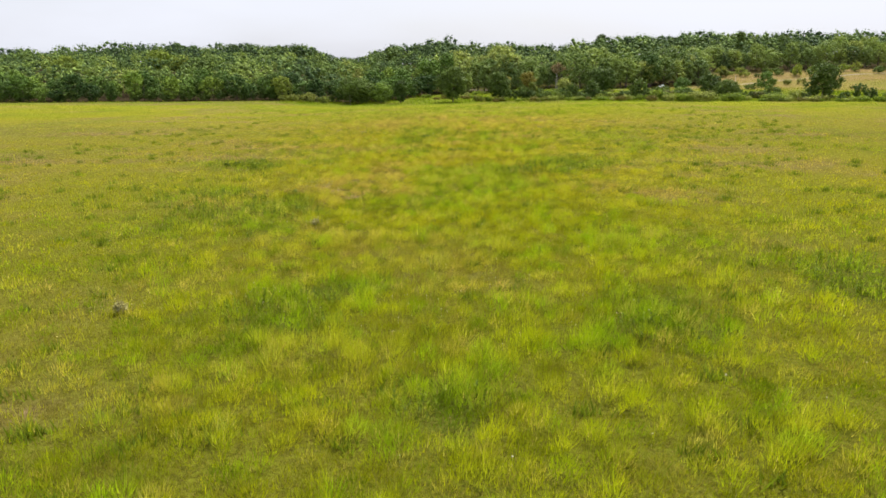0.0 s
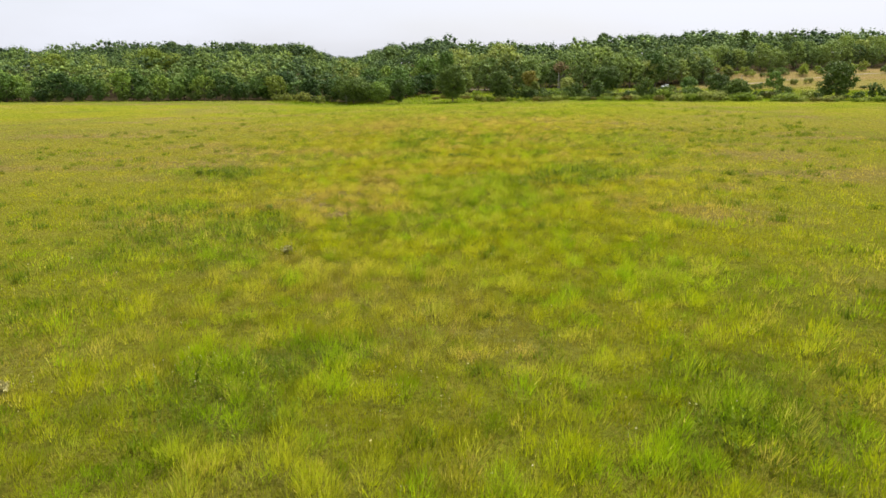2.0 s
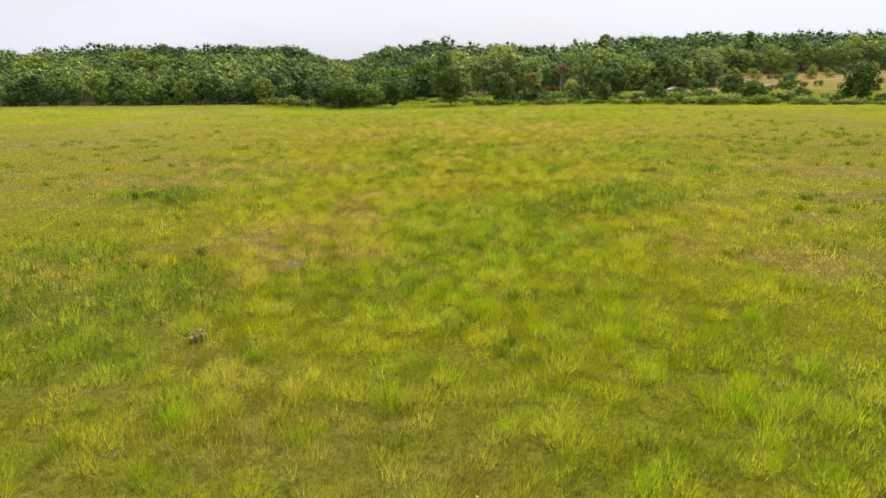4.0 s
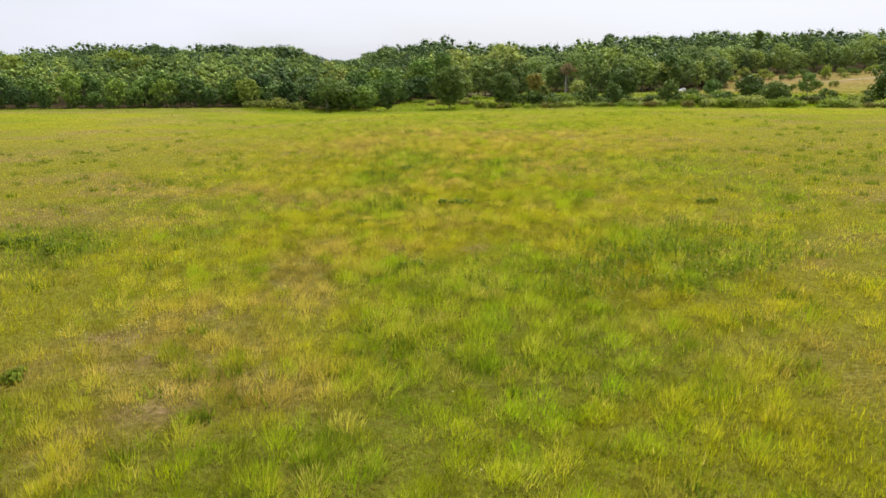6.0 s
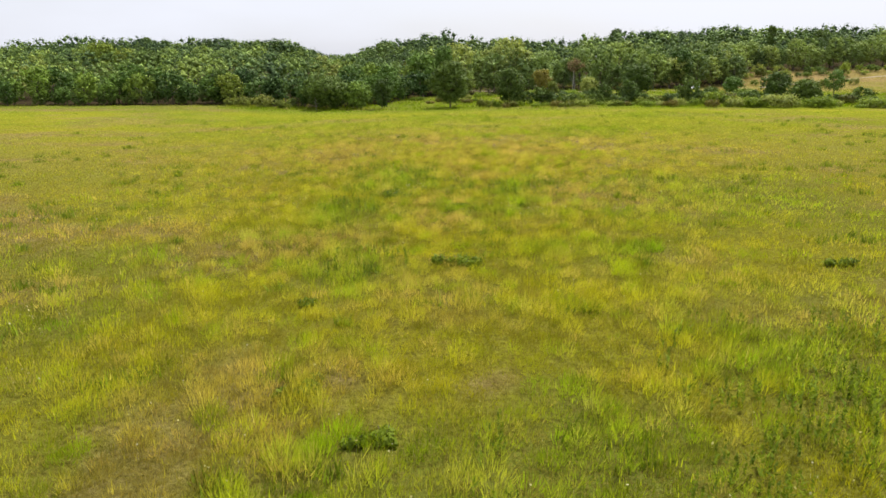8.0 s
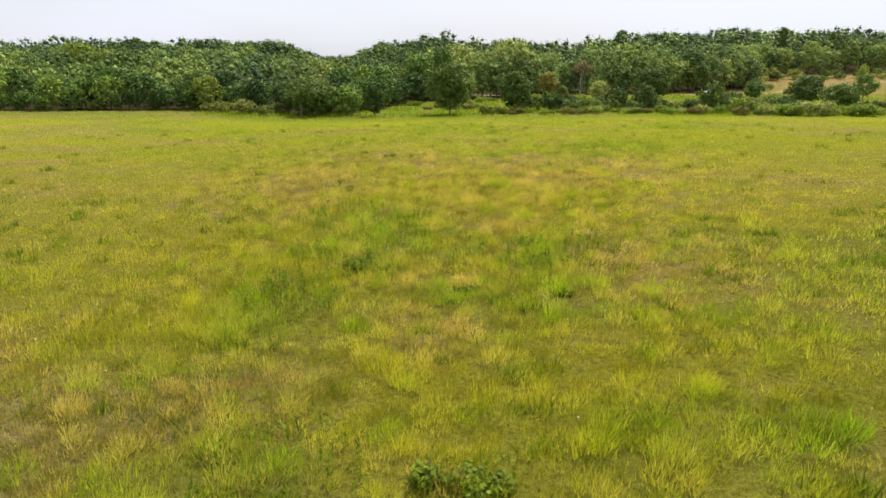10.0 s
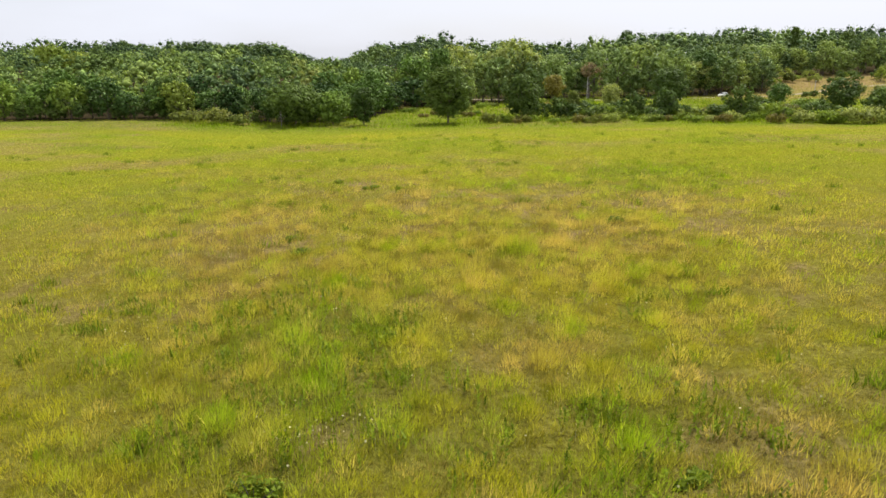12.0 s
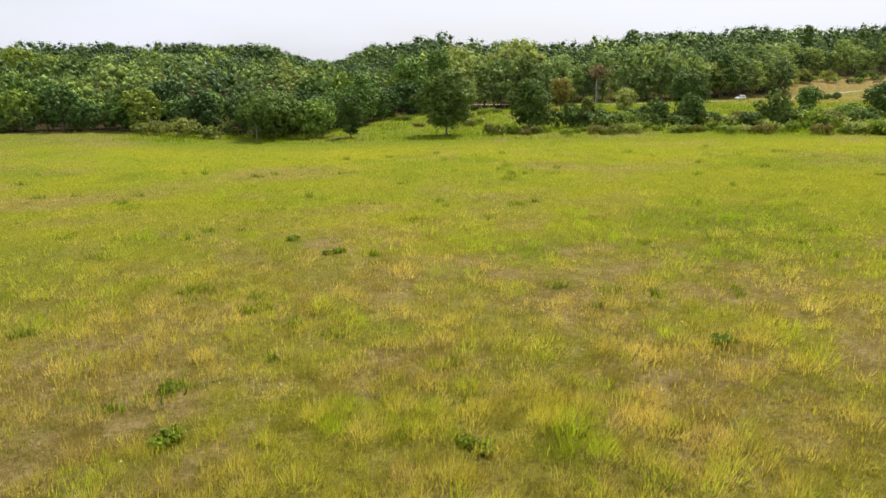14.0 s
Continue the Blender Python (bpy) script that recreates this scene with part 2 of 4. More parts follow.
def terrain(x, y):
    """Height of the land: a field that tips gently, a shallow dip at its far edge, and wooded hills."""
    x, y = np.asarray(x, float), np.asarray(y, float)
    z = 0.94 * np.tanh(x / 40) + 0.002 * np.clip(y, -100, 150) - 1.0 * step(175, 228, y) * step(-62, -30, x)
    foot = np.interp(x, [-150, -40, 0, 30, 90, 150, 200, 260], [250, 255, 300, 325, 368, 396, 378, 365])
    rise = np.interp(x, [-420, -330, -290, -140, -90, -60, -20, 30, 90, 108, 126, 150, 190], [10, 13.5, 16.5, 16.5, 16.5, 15, 17, 14.5, 14, 16.3, 18.5, 17, 11])
    climb = step(foot, foot + np.interp(x, [-40, 40, 100], [240, 200, 140]), y)
    hollow = notch(x, y)
    bench = (0.56 - 0.14 * hollow) * step(foot, foot + 130, y) + (0.44 + 0.14 * hollow) * step(490, 590, y) * (1 - hollow)         # the scrubby side climbs in two stages
    side = step(-45, -18, x)
    z = z + rise * (climb * side * (1 - 0.4 * hollow) + bench * (1 - side))
    z = z + 12 * step(480, 600, y) * step(130, 190, x)
    z = z + 6 * hollow * step(660, 760, y)
    return z + 0.16 * (smooth_noise(x, y, 5, 3) - 0.5) + 0.35 * (smooth_noise(x, y, 23, 4) - 0.5)


LUSH = [(-15.5, 50.4, 7), (20.2, 32.3, 4), (-7.6, 28.2, 3.5), (-4.6, 32.0, 1.5), (-0.5, 19.7, 2), (9.0, 27.3, 4), (-24.6, 77.6, 4),
        (-21.1, 58.3, 4), (5.0, 69.5, 5), (12.3, 73.9, 7), (2.1, 68.0, 1.5), (-22.1, 76.2, 4), (-6.6, 103.5, 2), (10.6, 70.0, 5)]
LUSH += [(-4.6, 88.3, 3.5), (-6.4, 100.6, 3), (-3.0, 108.7, 6), (6.5, 107.6, 4), (-1.8, 136.2, 1.5), (17.9, 155.2, 8), (-4.9, 116.7, 6), (-9.0, 153.1, 2)]
DRY = [(-8.4, 56.6, 3), (-14.0, 59.1, 1.6), (-1.1, 31.3, 1.4), (34.6, 84.5, 7), (1.5, 30.7, 1.5), (19.2, 39.1, 3), (-14.5, 19.7, 3),
       (-10.6, 62.5, 4.5), (-5.2, 58.7, 3), (-6.8, 70.2, 3), (-6.0, 73.9, 4), (-6.4, 67.0, 3), (-1.1, 97.6, 2.2), (1.1, 97.1, 1.5)]
DRY += [(10.5, 104.7, 6), (5.8, 139.1, 5), (8.3, 131.6, 5), (-11.1, 127.2, 4), (-1.6, 134.0, 1.6), (-12.2, 136.9, 7), (2.8, 114.9, 2.5), (-2.1, 144.0, 4), (-9.8, 121.7, 4)]
TUFTS = [(-24.6, 77.6), (-14.0, 59.1), (1.0, 87.6), (-5.6, 82.4), (-3.9, 74.3), (-22.1, 76.2), (18.8, 86.7), (-4.0, 75.1), (-1.4, 71.6), (-4.2, 106.0),
         (6.3, 106.5), (5.2, 101.4), (1.1, 102.1), (-7.7, 128.4), (4.5, 128.4), (-9.6, 153.9), (-6.0, 150.0), (11.0, 134.6), (1.6, 127.6), (-9.0, 131.8)]
PALE = [(-15.1, 28.9), (-9.6, 46.5), (10.7, 68.8), (-16.2, 80.0), (-12.6, 62.2), (-3.2, 108.7), (-9.7, 102.4), (6.0, 139.5), (-5.9, 131.9),
        (-12.2, 116.2), (4.7, 100.5), (-9.0, 30.1), (-13.8, 74.7)]


BARE = [(5.6, 137.5, 1.0), (6.2, 140.5, 1.2), (6.9, 144.0, 1.0), (7.4, 148.5, 0.9), (-1.6, 134.0, 0.9), (-5.9, 131.9, 0.7), (8.3, 131.6, 1.2), (11.0, 133.0, 0.9),
        (-12.6, 62.2, 1.3), (-10.4, 60.0, 0.9), (-3.2, 108.7, 0.9), (4.7, 100.5, 0.7), (-8.4, 56.6, 0.9), (-11.1, 127.2, 0.8), (-14.5, 19.7, 0.8)]


def bareness(x, y):
    """Where hooves and resting have worn the meadow down to thatch, 0 to 1."""
    wob = 0.9 * (smooth_noise(x, y, 0.8, 13) - 0.5) + 0.6 * (smooth_noise(x, y, 0.35, 14) - 0.5)
    b = np.zeros(np.shape(x))
    for cx, cy, r in BARE:
        b = np.maximum(b, step(1.15, 0.55, np.hypot((x - cx) / 1.3, y - cy) / r + wob))
    worn = 0.65 * smooth_noise(x, y, 1.7, 16) + 0.35 * smooth_noise(x, y, 9, 17)
    trodden = step(112, 126, y) * step(165, 145, y) * step(26, 12, np.abs(x - 3))          # where the herd has lain
    return np.maximum(b, 0.9 * step(40, 60, y) * step(0.80 - 0.17 * trodden, 0.90 - 0.15 * trodden, worn))


def growth(x, y):
    """How lush and how dry the meadow is at a place, 0 to 1 each."""
    wob = 1.6 * (smooth_noise(x, y, 1.3, 11) - 0.5) + 1.4 * (smooth_noise(x, y, 4, 12) - 0.5)
    lush = 0.7 * step(0.52, 0.85, 0.55 * smooth_noise(x, y, 21, 5) + 0.45 * smooth_noise(x, y, 5, 6))
    dry = 0.6 * step(0.52, 0.82, 0.5 * smooth_noise(x, y, 17, 7) + 0.5 * smooth_noise(x * 0.7, y, 4.0, 8))
    dry = np.maximum(dry, 0.42 * step(100, 140, y) * step(190, 150, y) * step(0.4, 0.7, smooth_noise(x, y, 3, 15)) * step(30, 12, np.abs(x - 2)))
    for cx, cy, r in LUSH:
        d = np.hypot((x - cx), (y - cy) * 0.8) / r + wob * 0.5
        lush = np.maximum(lush, 0.8 * step(1.2, 0.2, d))
        dry = dry * (1 - 0.8 * step(1.15, 0.45, d))
    for cx, cy, r in DRY:
        d = np.hypot((x - cx), (y - cy) * 0.8) / r + wob * 0.5
        dry = np.maximum(dry, 0.55 * step(1.2, 0.1, d))
        lush = lush * (1 - 0.8 * step(1.15, 0.45, d))
    lush = lush + 0.34 * step(64, 30, y)
    dry = dry * (0.5 + 0.5 * step(40, 52, y))
    dry = dry + (0.12 + 0.1 * step(85, 112, y) + 0.1 * step(114, 126, y)) * step(45, 70, y) * step(170, 130, y)
    beyond = step(214, 232, y)
    dry = np.maximum(dry, 0.75 * step(-44, -54, x) * step(218, 224, y) * step(0.25, 0.6, smooth_noise(x, y, 8, 19)))
    slope = step(335, 400, y + 0.3 * x - 30) * step(60, 130, x)
    lush, dry = lush * (1 - 0.2 * slope), dry * (1 - 0.45 * beyond)
    dry = np.maximum(dry, slope * (0.4 + 0.35 * step(370, 420, y - 0.1 * x) + 0.3 * step(0.4, 0.7, 0.7 * smooth_noise(x, y * 1.6, 16, 18) + 0.3 * smooth_noise(x, y, 5, 20))))
    return np.clip(lush + 0.9 * beyond * (1 - 0.25 * slope), 0, 1), np.clip(dry, 0, 1)


WOOD_EDGE = [(-190, 240), (-150, 240), (-92, 246), (-68, 250), (-41, 247), (-25, 249), (-19, 266), (-15, 303), (4, 322), (30, 338), (52, 362), (90, 376), (125, 400), (150, 418), (163, 468), (225, 478), (360, 500)]


def wooded(x, y):
    """1 on the fallen leaves under the trees, 0 on open land."""
    rim = np.interp(x, [q[0] for q in WOOD_EDGE], [q[1] for q in WOOD_EDGE])
    return step(-1, 3, y - rim + 3 * (smooth_noise(x, y, 6, 91) - 0.5))


def mesh_of(name, verts, faces, material, smooth=False, values=None):
    """A mesh from arrays; faces is an n x 3 or n x 4 array, or a tuple of such."""
    faces = faces if isinstance(faces, tuple) else (faces,)
    faces = [np.asarray(f, np.int32) for f in faces if len(f)]
    me = bpy.data.meshes.new(name)
    verts = np.asarray(verts, np.float32)
    me.vertices.add(len(verts))
    me.vertices.foreach_set("co", verts.ravel())
    loops = np.concatenate([f.ravel() for f in faces])
    sizes = np.concatenate([np.full(len(f), f.shape[1], np.int32) for f in faces])
    me.loops.add(len(loops))
    me.loops.foreach_set("vertex_index", loops)
    me.polygons.add(len(sizes))
    me.polygons.foreach_set("loop_start", np.concatenate([[0], np.cumsum(sizes)[:-1]]).astype(np.int32))
    if smooth:
        me.polygons.foreach_set("use_smooth", np.ones(len(sizes), bool))
    for key, v in (values or {}).items():
        me.attributes.new(key, "FLOAT", "POINT").data.foreach_set("value", np.asarray(v, np.float32))
    me.materials.append(material)
    me.update(calc_edges=True)
    return me


def child(name, me, parent, label=""):
    ob = new(name, me)
    ob.parent = parent
    return tagged(ob, label)


def part(name, bm, material, parent, label=""):
    me = bpy.data.meshes.new(name)
    bm.to_mesh(me)
    bm.free()
    me.materials.append(material)
    return child(name, me, parent, label)


# ---- ground ----
def graded(near, reach, fine, growth_rate=1.22):
    out, s = list(np.arange(near[0], near[1] + 0.01, fine)), fine
    v = near[1]
    while v < reach[1]:
        s *= growth_rate
        v += s
        out.append(v)
    s, v = fine, near[0]
    while v > reach[0]:
        s *= growth_rate
        v -= s
        out.insert(0, v)
    return np.array(out)


gx, gy = graded((-26, 26), (-2500, 2500), 1.2, 1.1), graded((10, 170), (-900, 4000), 1.2, 1.045)
X, Y = np.meshgrid(gx, gy)
X, Y = X.ravel(), Y.ravel()
nx, ny = len(gx), len(gy)
k = (np.arange(ny - 1)[:, None] * nx + np.arange(nx - 1)[None, :]).ravel()
lush, dry = growth(X, Y)
dry = np.maximum(dry, bareness(X, Y))
ground = new("ground", mesh_of("ground", np.stack([X, Y, terrain(X, Y)], 1), np.stack([k, k + 1, k + nx + 1, k + nx], 1), GROUND, True, {"lush": lush, "dry": dry, "litter_shade": wooded(X, Y)}))
tagged(ground, "open prairie meadow of thatch and soil rising to wooded hills", "ground", kind="structure")

# gravel road that climbs the slope beyond the hedge
ROAD = [(8, 343), (30, 347), (51, 350), (90, 362), (125, 384), (160, 410), (200, 432), (280, 455), (400, 485)]


def along(points, n):
    p = np.array(points, float)
    s = np.concatenate([[0], np.cumsum(np.hypot(*np.diff(p, axis=0).T))])
    q = np.linspace(0, s[-1], n)
    return np.stack([np.interp(q, s, p[:, 0]), np.interp(q, s, p[:, 1])], 1)


mid = along(ROAD, 120)
for _ in range(12):
    mid[1:-1] = (mid[:-2] + mid[1:-1] * 2 + mid[2:]) / 4
way = np.gradient(mid, axis=0)
way /= np.linalg.norm(way, axis=1)[:, None]
side = np.stack([way[:, 1], -way[:, 0]], 1)
strips = []
for off, up in ((-1.7, -0.2), (-1.3, 0.03), (-0.7, 0.06), (0, 0.04), (0.7, 0.06), (1.3, 0.03), (1.7, -0.2)):
    e = mid + side * (off + 0.35 * (smooth_noise(mid[:, 0], mid[:, 1], 4, 21 + int(off)) - 0.5))[:, None]
    strips.append(np.column_stack([e, terrain(mid[:, 0], mid[:, 1]) + up]))
V = np.concatenate(strips)
F = [(a * 120 + j, a * 120 + j + 1, (a + 1) * 120 + j + 1, (a + 1) * 120 + j) for a in range(6) for j in range(119)]
tagged(new("road", mesh_of("road", V, F, GRAVEL, True)), "pale gravel farm road climbing the far slope", "road", kind="structure")


# ---- trees ----
# the twiggy heart of a lobe of leaves
LOBE_V = np.array([(1, 0, 0), (-1, 0, 0), (0, 1, 0), (0, -1, 0), (0, 0, 1), (0, 0, -1)], float)
LOBE_F = np.array([(0, 2, 4), (2, 1, 4), (1, 3, 4), (3, 0, 4), (2, 0, 5), (1, 2, 5), (3, 1, 5), (0, 3, 5)])


def crown_arrays(rng, low, high, width, blobs, leaves, leaf, lean=0.0, pointed=0.0, blob_size=(0.15, 0.25), upper=False, skirt=0.62):
    """Billowing lobes of leaf sprays round an uneven crown from height low to high; returns vertices, triangles, quads.
    skirt: how far the lowest lobes reach out, as a share of the crown's half width."""
    i = np.arange(blobs)
    u = np.clip(-0.9 + 1.85 * ((i + rng.uniform(0, 1, blobs)) / blobs) ** 0.85, -0.9, 0.95)
    a = i * 2.4 + rng.uniform(-0.7, 0.7, blobs)
    girth = np.sqrt(1 - u * u) * np.where(u < 0, skirt + (1 - skirt) * (1 + u), 1) * (1 - pointed * (u + 1) / 2)
    w1, w2 = rng.uniform(0, 6.28, 2)
    girth = girth * (1 + 0.2 * np.sin(2 * a + w1 + u) + 0.14 * np.sin(3 * a + w2 - 3 * u))        # no crown is round
    q = girth * np.sqrt(rng.uniform(0.25, 1.2, blobs))
    r = width * rng.uniform(*blob_size, blobs) * (1 - 0.35 * pointed * (u + 1) / 2)
    z = (low + high) / 2 + u * ((high - low) / 2 - r * 0.6)
    reach = np.maximum(width / 2 - r * 0.7, 0.1)
    c = np.stack([q * np.cos(a) * reach + lean * u, q * np.sin(a) * reach, np.maximum(z, r * 0.45)], 1)
    nv = len(LOBE_V)
    V = c[:, None, :] + LOBE_V[None] * r[:, None, None] * rng.uniform(0.32, 0.56, (blobs, nv, 1)) * (1, 1, 0.8)
    T = (LOBE_F[None] + (np.arange(blobs) * nv)[:, None, None]).reshape(-1, 3)
    base = blobs * nv
    which = np.repeat(i, leaves)
    n = rng.normal(size=(len(which), 3))
    n[:, 2] = np.abs(n[:, 2]) - 0.25 if upper else n[:, 2] + 0.35
    n /= np.linalg.norm(n, axis=1)[:, None]
    knot = 1 + 0.22 * np.sin(n[:, 0] * 7 + which) * np.sin(n[:, 1] * 7 + 2 * which) * np.sin(n[:, 2] * 6 + 3 * which)
    p = c[which] + n * (r[which] * rng.uniform(0.5, 1.12, len(which)) * knot)[:, None] * (1, 1, 0.82)
    dist = np.linalg.norm((p[:, None, :] - c[None]) / (1, 1, 0.82), axis=2) / r[None]
    dist[np.arange(len(which)), which] = 9
    keep = (dist.min(1) > 0.6) & (p[:, 2] > 0.12)
    p, n = p[keep], n[keep]
    m = len(p)
    nn = n + (0, 0, 0.15) + rng.normal(size=(m, 3)) * 0.36
    nn /= np.linalg.norm(nn, axis=1)[:, None]
    t = np.cross(nn, rng.normal(size=(m, 3)))
    t /= np.linalg.norm(t, axis=1)[:, None]
    b = np.cross(nn, t)
    s = leaf * rng.uniform(0.5, 1.3, (m, 1))
    j = rng.uniform(0.32, 0.62, (4, m, 1))
    corner = np.stack([p - t * s * j[0], p - b * s * j[1] - nn * s * 0.1, p + t * s * j[2], p + b * s * j[3] - nn * s * 0.1], 1)
    return np.concatenate([V.reshape(-1, 3), corner.reshape(-1, 3)]), T, base + np.arange(m * 4).reshape(m, 4)


def tube(points, radii, sides=6):
    p, V, F = np.array(points, float), [], []
    for i, q in enumerate(p):
        d = p[min(i + 1, len(p) - 1)] - p[max(i - 1, 0)]
        d /= np.linalg.norm(d)
        a = np.cross(d, (0.3, 0.9, 0.1))
        a /= np.linalg.norm(a)
        b = np.cross(d, a)
        for j in range(sides):
            w = 2 * np.pi * j / sides
            V.append(q + radii[i] * (a * np.cos(w) + b * np.sin(w)))
    for i in range(len(p) - 1):
        for j in range(sides):
            F.append((i * sides + j, i * sides + (j + 1) % sides, (i + 1) * sides + (j + 1) % sides, (i + 1) * sides + j))
    return np.array(V), np.array(F)


def trunk_arrays(rng, height, girth, limbs, low, width):
    V, F, base = [], [], 0
    top = np.array((rng.uniform(-0.05, 0.05) * height, rng.uniform(-0.05, 0.05) * height, height * 0.8))
    line = [top * s + (0, 0, -0.5 * (s == 0)) + np.append(rng.normal(size=2) * 0.04 * height * s * (1 - s), 0) for s in (0, 0.15, 0.4, 0.7, 1)]
    for pts, rad in [(line, girth * np.array((1.25, 1, 0.8, 0.5, 0.15)))] + [
        ([line[2] * f, line[2] * f + np.array((math.cos(a), math.sin(a), 0.8)) * width * 0.18, line[2] * f + np.array((math.cos(a), math.sin(a), 1.0)) * width * 0.36],
         girth * np.array((0.5, 0.35, 0.08))) for f, a in [(rng.uniform(0.7, 1.3), rng.uniform(0, 6.28)) for _ in range(limbs)]]:
        v, q = tube(pts, rad)
        V.append(v)
        F.append(q + base)
        base += len(v)
    return np.concatenate(V), np.concatenate(F)


def make_tree(name, label, seed, height, width, low, blobs, leaves, leaf, material, at, category="tree", group="", pointed=0.0, bark=BARK, blob_size=(0.15, 0.25), limbs=5, lean=0.0, skirt=0.62):
    rng = np.random.default_rng(seed)
    ob = tagged(new(name), label, category, group)
    V, T, Q = crown_arrays(rng, low, height, width, blobs, leaves, leaf, lean, pointed, blob_size, skirt=skirt)
    child("crown", mesh_of("crown", V, (T, Q), material), ob)
    v, f = trunk_arrays(rng, height, max(0.05, height * 0.016), limbs, low, width)
    child("trunk" if category == "tree" else "stem", mesh_of("trunk", v, f, bark, True), ob)
    ob.matrix_world = stand(*at)
    return ob


def stand(x, y, turn=0.0, size=1.0, tall=1.0):
    return pose(x, y, float(terrain(x, y)) - 0.05, 0, 0, turn) @ Matrix.Diagonal((size, size, size * tall, 1))


# single trees on the far edge of the meadow
make_tree("tree", "tall full-leaved green tree standing alone at the meadow's edge", 11, 12.2, 11.4, 0.6, 90, 110, 0.45, DARK_LEAVES, (0.4, 240), pointed=0.25, blob_size=(0.09, 0.18))
make_tree("tree", "slim dark green tree beside the wood's end", 12, 8.1, 6.2, 0.2, 50, 90, 0.4, DARK_LEAVES, (-17.6, 240), pointed=0.3, blob_size=(0.1, 0.2))
make_tree("tree", "conical broadleaf tree with a skirt of low branches", 13, 10.2, 11.0, 0.1, 76, 100, 0.45, DARK_LEAVES, (16.6, 246), pointed=0.5, blob_size=(0.1, 0.2))
make_tree("tree", "dense rounded dark green tree above the hedge", 14, 11.4, 11.4, 0.6, 70, 100, 0.5, DARK_LEAVES, (63.4, 292), blob_size=(0.12, 0.2))
make_tree("tree", "small round green tree beside the slope", 15, 6.8, 6.6, 0.6, 36, 90, 0.48, LEAVES, (97, 297))
make_tree("tree", "broad dark green tree by the hedge", 16, 8.6, 10.0, 0.4, 48, 100, 0.5, DARK_LEAVES, (96.3, 263), pointed=0.2)
make_tree("tree", "squat dark green tree by the hedge", 17, 7.0, 8.0, 0.3, 40, 100, 0.48, DARK_LEAVES, (96.6, 246), pointed=0.2)
make_tree("tree", "thin-crowned light green tree on the slope", 18, 9.2, 8.4, 1.2, 30, 70, 0.45, LEAVES, (133.5, 300), blob_size=(0.11, 0.18))
make_tree("tree", "wide old tree with a dense dark crown at the field corner", 19, 12.6, 13.0, 0.2, 90, 70, 0.55, DARK_LEAVES, (124.2, 236), blob_size=(0.1, 0.18), pointed=0.25, skirt=0.95)
make_tree("tree", "young yellow-green tree behind the hedge", 20, 6.4, 4.0, 0.8, 18, 90, 0.42, PALE_LEAVES, (28.6, 249), pointed=0.3)

make_tree("tree", "small yellowing tree in front of the woods", 21, 9.5, 7.0, 1.5, 30, 80, 0.5, TAWNY_LEAVES, (34.5, 318))
make_tree("tree", "half-dead tree with a browned crown on a pale trunk", 44, 13.4, 8.0, 7.0, 26, 40, 0.42, BROWNED_LEAVES, (53.8, 358.8), bark=PALE_BARK, blob_size=(0.1, 0.2), lean=0.8)
make_tree("tree", "small yellowing tree in front of the woods", 22, 8.0, 6.0, 1.0, 26, 80, 0.5, TAWNY_LEAVES, (24, 316))
make_tree("tree", "young light green tree behind the hedge", 23, 7.2, 6.5, 0.5, 26, 80, 0.42, HAZE_LEAVES, (46, 289))

# larger trees that stand out of the woods
YELLOWED = "broad yellow-green tree standing out of the scrubby woods"
make_tree("tree", YELLOWED, 24, 13.0, 15.0, 0.5, 60, 60, 0.6, YELLOW_LEAVES, (-146, 352), blob_size=(0.1, 0.2))
make_tree("tree", YELLOWED, 25, 10.5, 11.0, 0.5, 50, 60, 0.6, YELLOW_LEAVES, (-134, 348), blob_size=(0.1, 0.2))
make_tree("tree", YELLOWED, 26, 11.5, 12.0, 0.5, 50, 60, 0.6, YELLOW_LEAVES, (-181, 330), blob_size=(0.1, 0.2))
make_tree("tree", "dark rounded tree standing out of the scrubby woods", 27, 10.5, 13.0, 0.4, 56, 60, 0.6, DARK_LEAVES, (-121, 338), blob_size=(0.1, 0.2))
make_tree("tree", "domed green tree rising behind the thicket", 28, 9.8, 9.0, 0.3, 46, 60, 0.52, DARK_LEAVES, (-64, 253), blob_size=(0.1, 0.2))
make_tree("tree", "tall light green tree in front of the dark woods", 29, 18.5, 11.0, 1.0, 64, 60, 0.6, LEAVES, (-2, 322), blob_size=(0.1, 0.18), pointed=0.3)
make_tree("tree", "tall rounded light green tree above the gravel road", 30, 18.5, 14.0, 1.5, 64, 60, 0.65, LEAVES, (110, 392), blob_size=(0.1, 0.19))
for i, (x, y, h, w) in enumerate([(-142, 574, 14, 20), (-126, 572, 15.5, 22), (-112, 576, 12, 15)]):
    make_tree("tree", "broad tall tree on the wooded ridge", 31 + i, h, w, 1.0, 44, 40, 0.9, DARK_LEAVES, (x, y), group="tall trees on the ridge", blob_size=(0.12, 0.22))
for i, (x, y, h, w) in enumerate([(-180, 583, 15.5, 11), (-172, 603, 15.5, 13), (-236, 609, 17.5, 9), (-46, 556, 15, 15), (-28, 600, 16, 20), (118, 563, 20, 10), (219, 543, 21, 7), (249, 536, 19, 12)]):
    make_tree("tree", "dark spreading tree standing above the ridge's skyline", 35 + i, h, w, h * 0.15, 34, 60, 0.8, DARK_LEAVES, (x, y), group="tall trees on the ridge", blob_size=(0.15, 0.27))


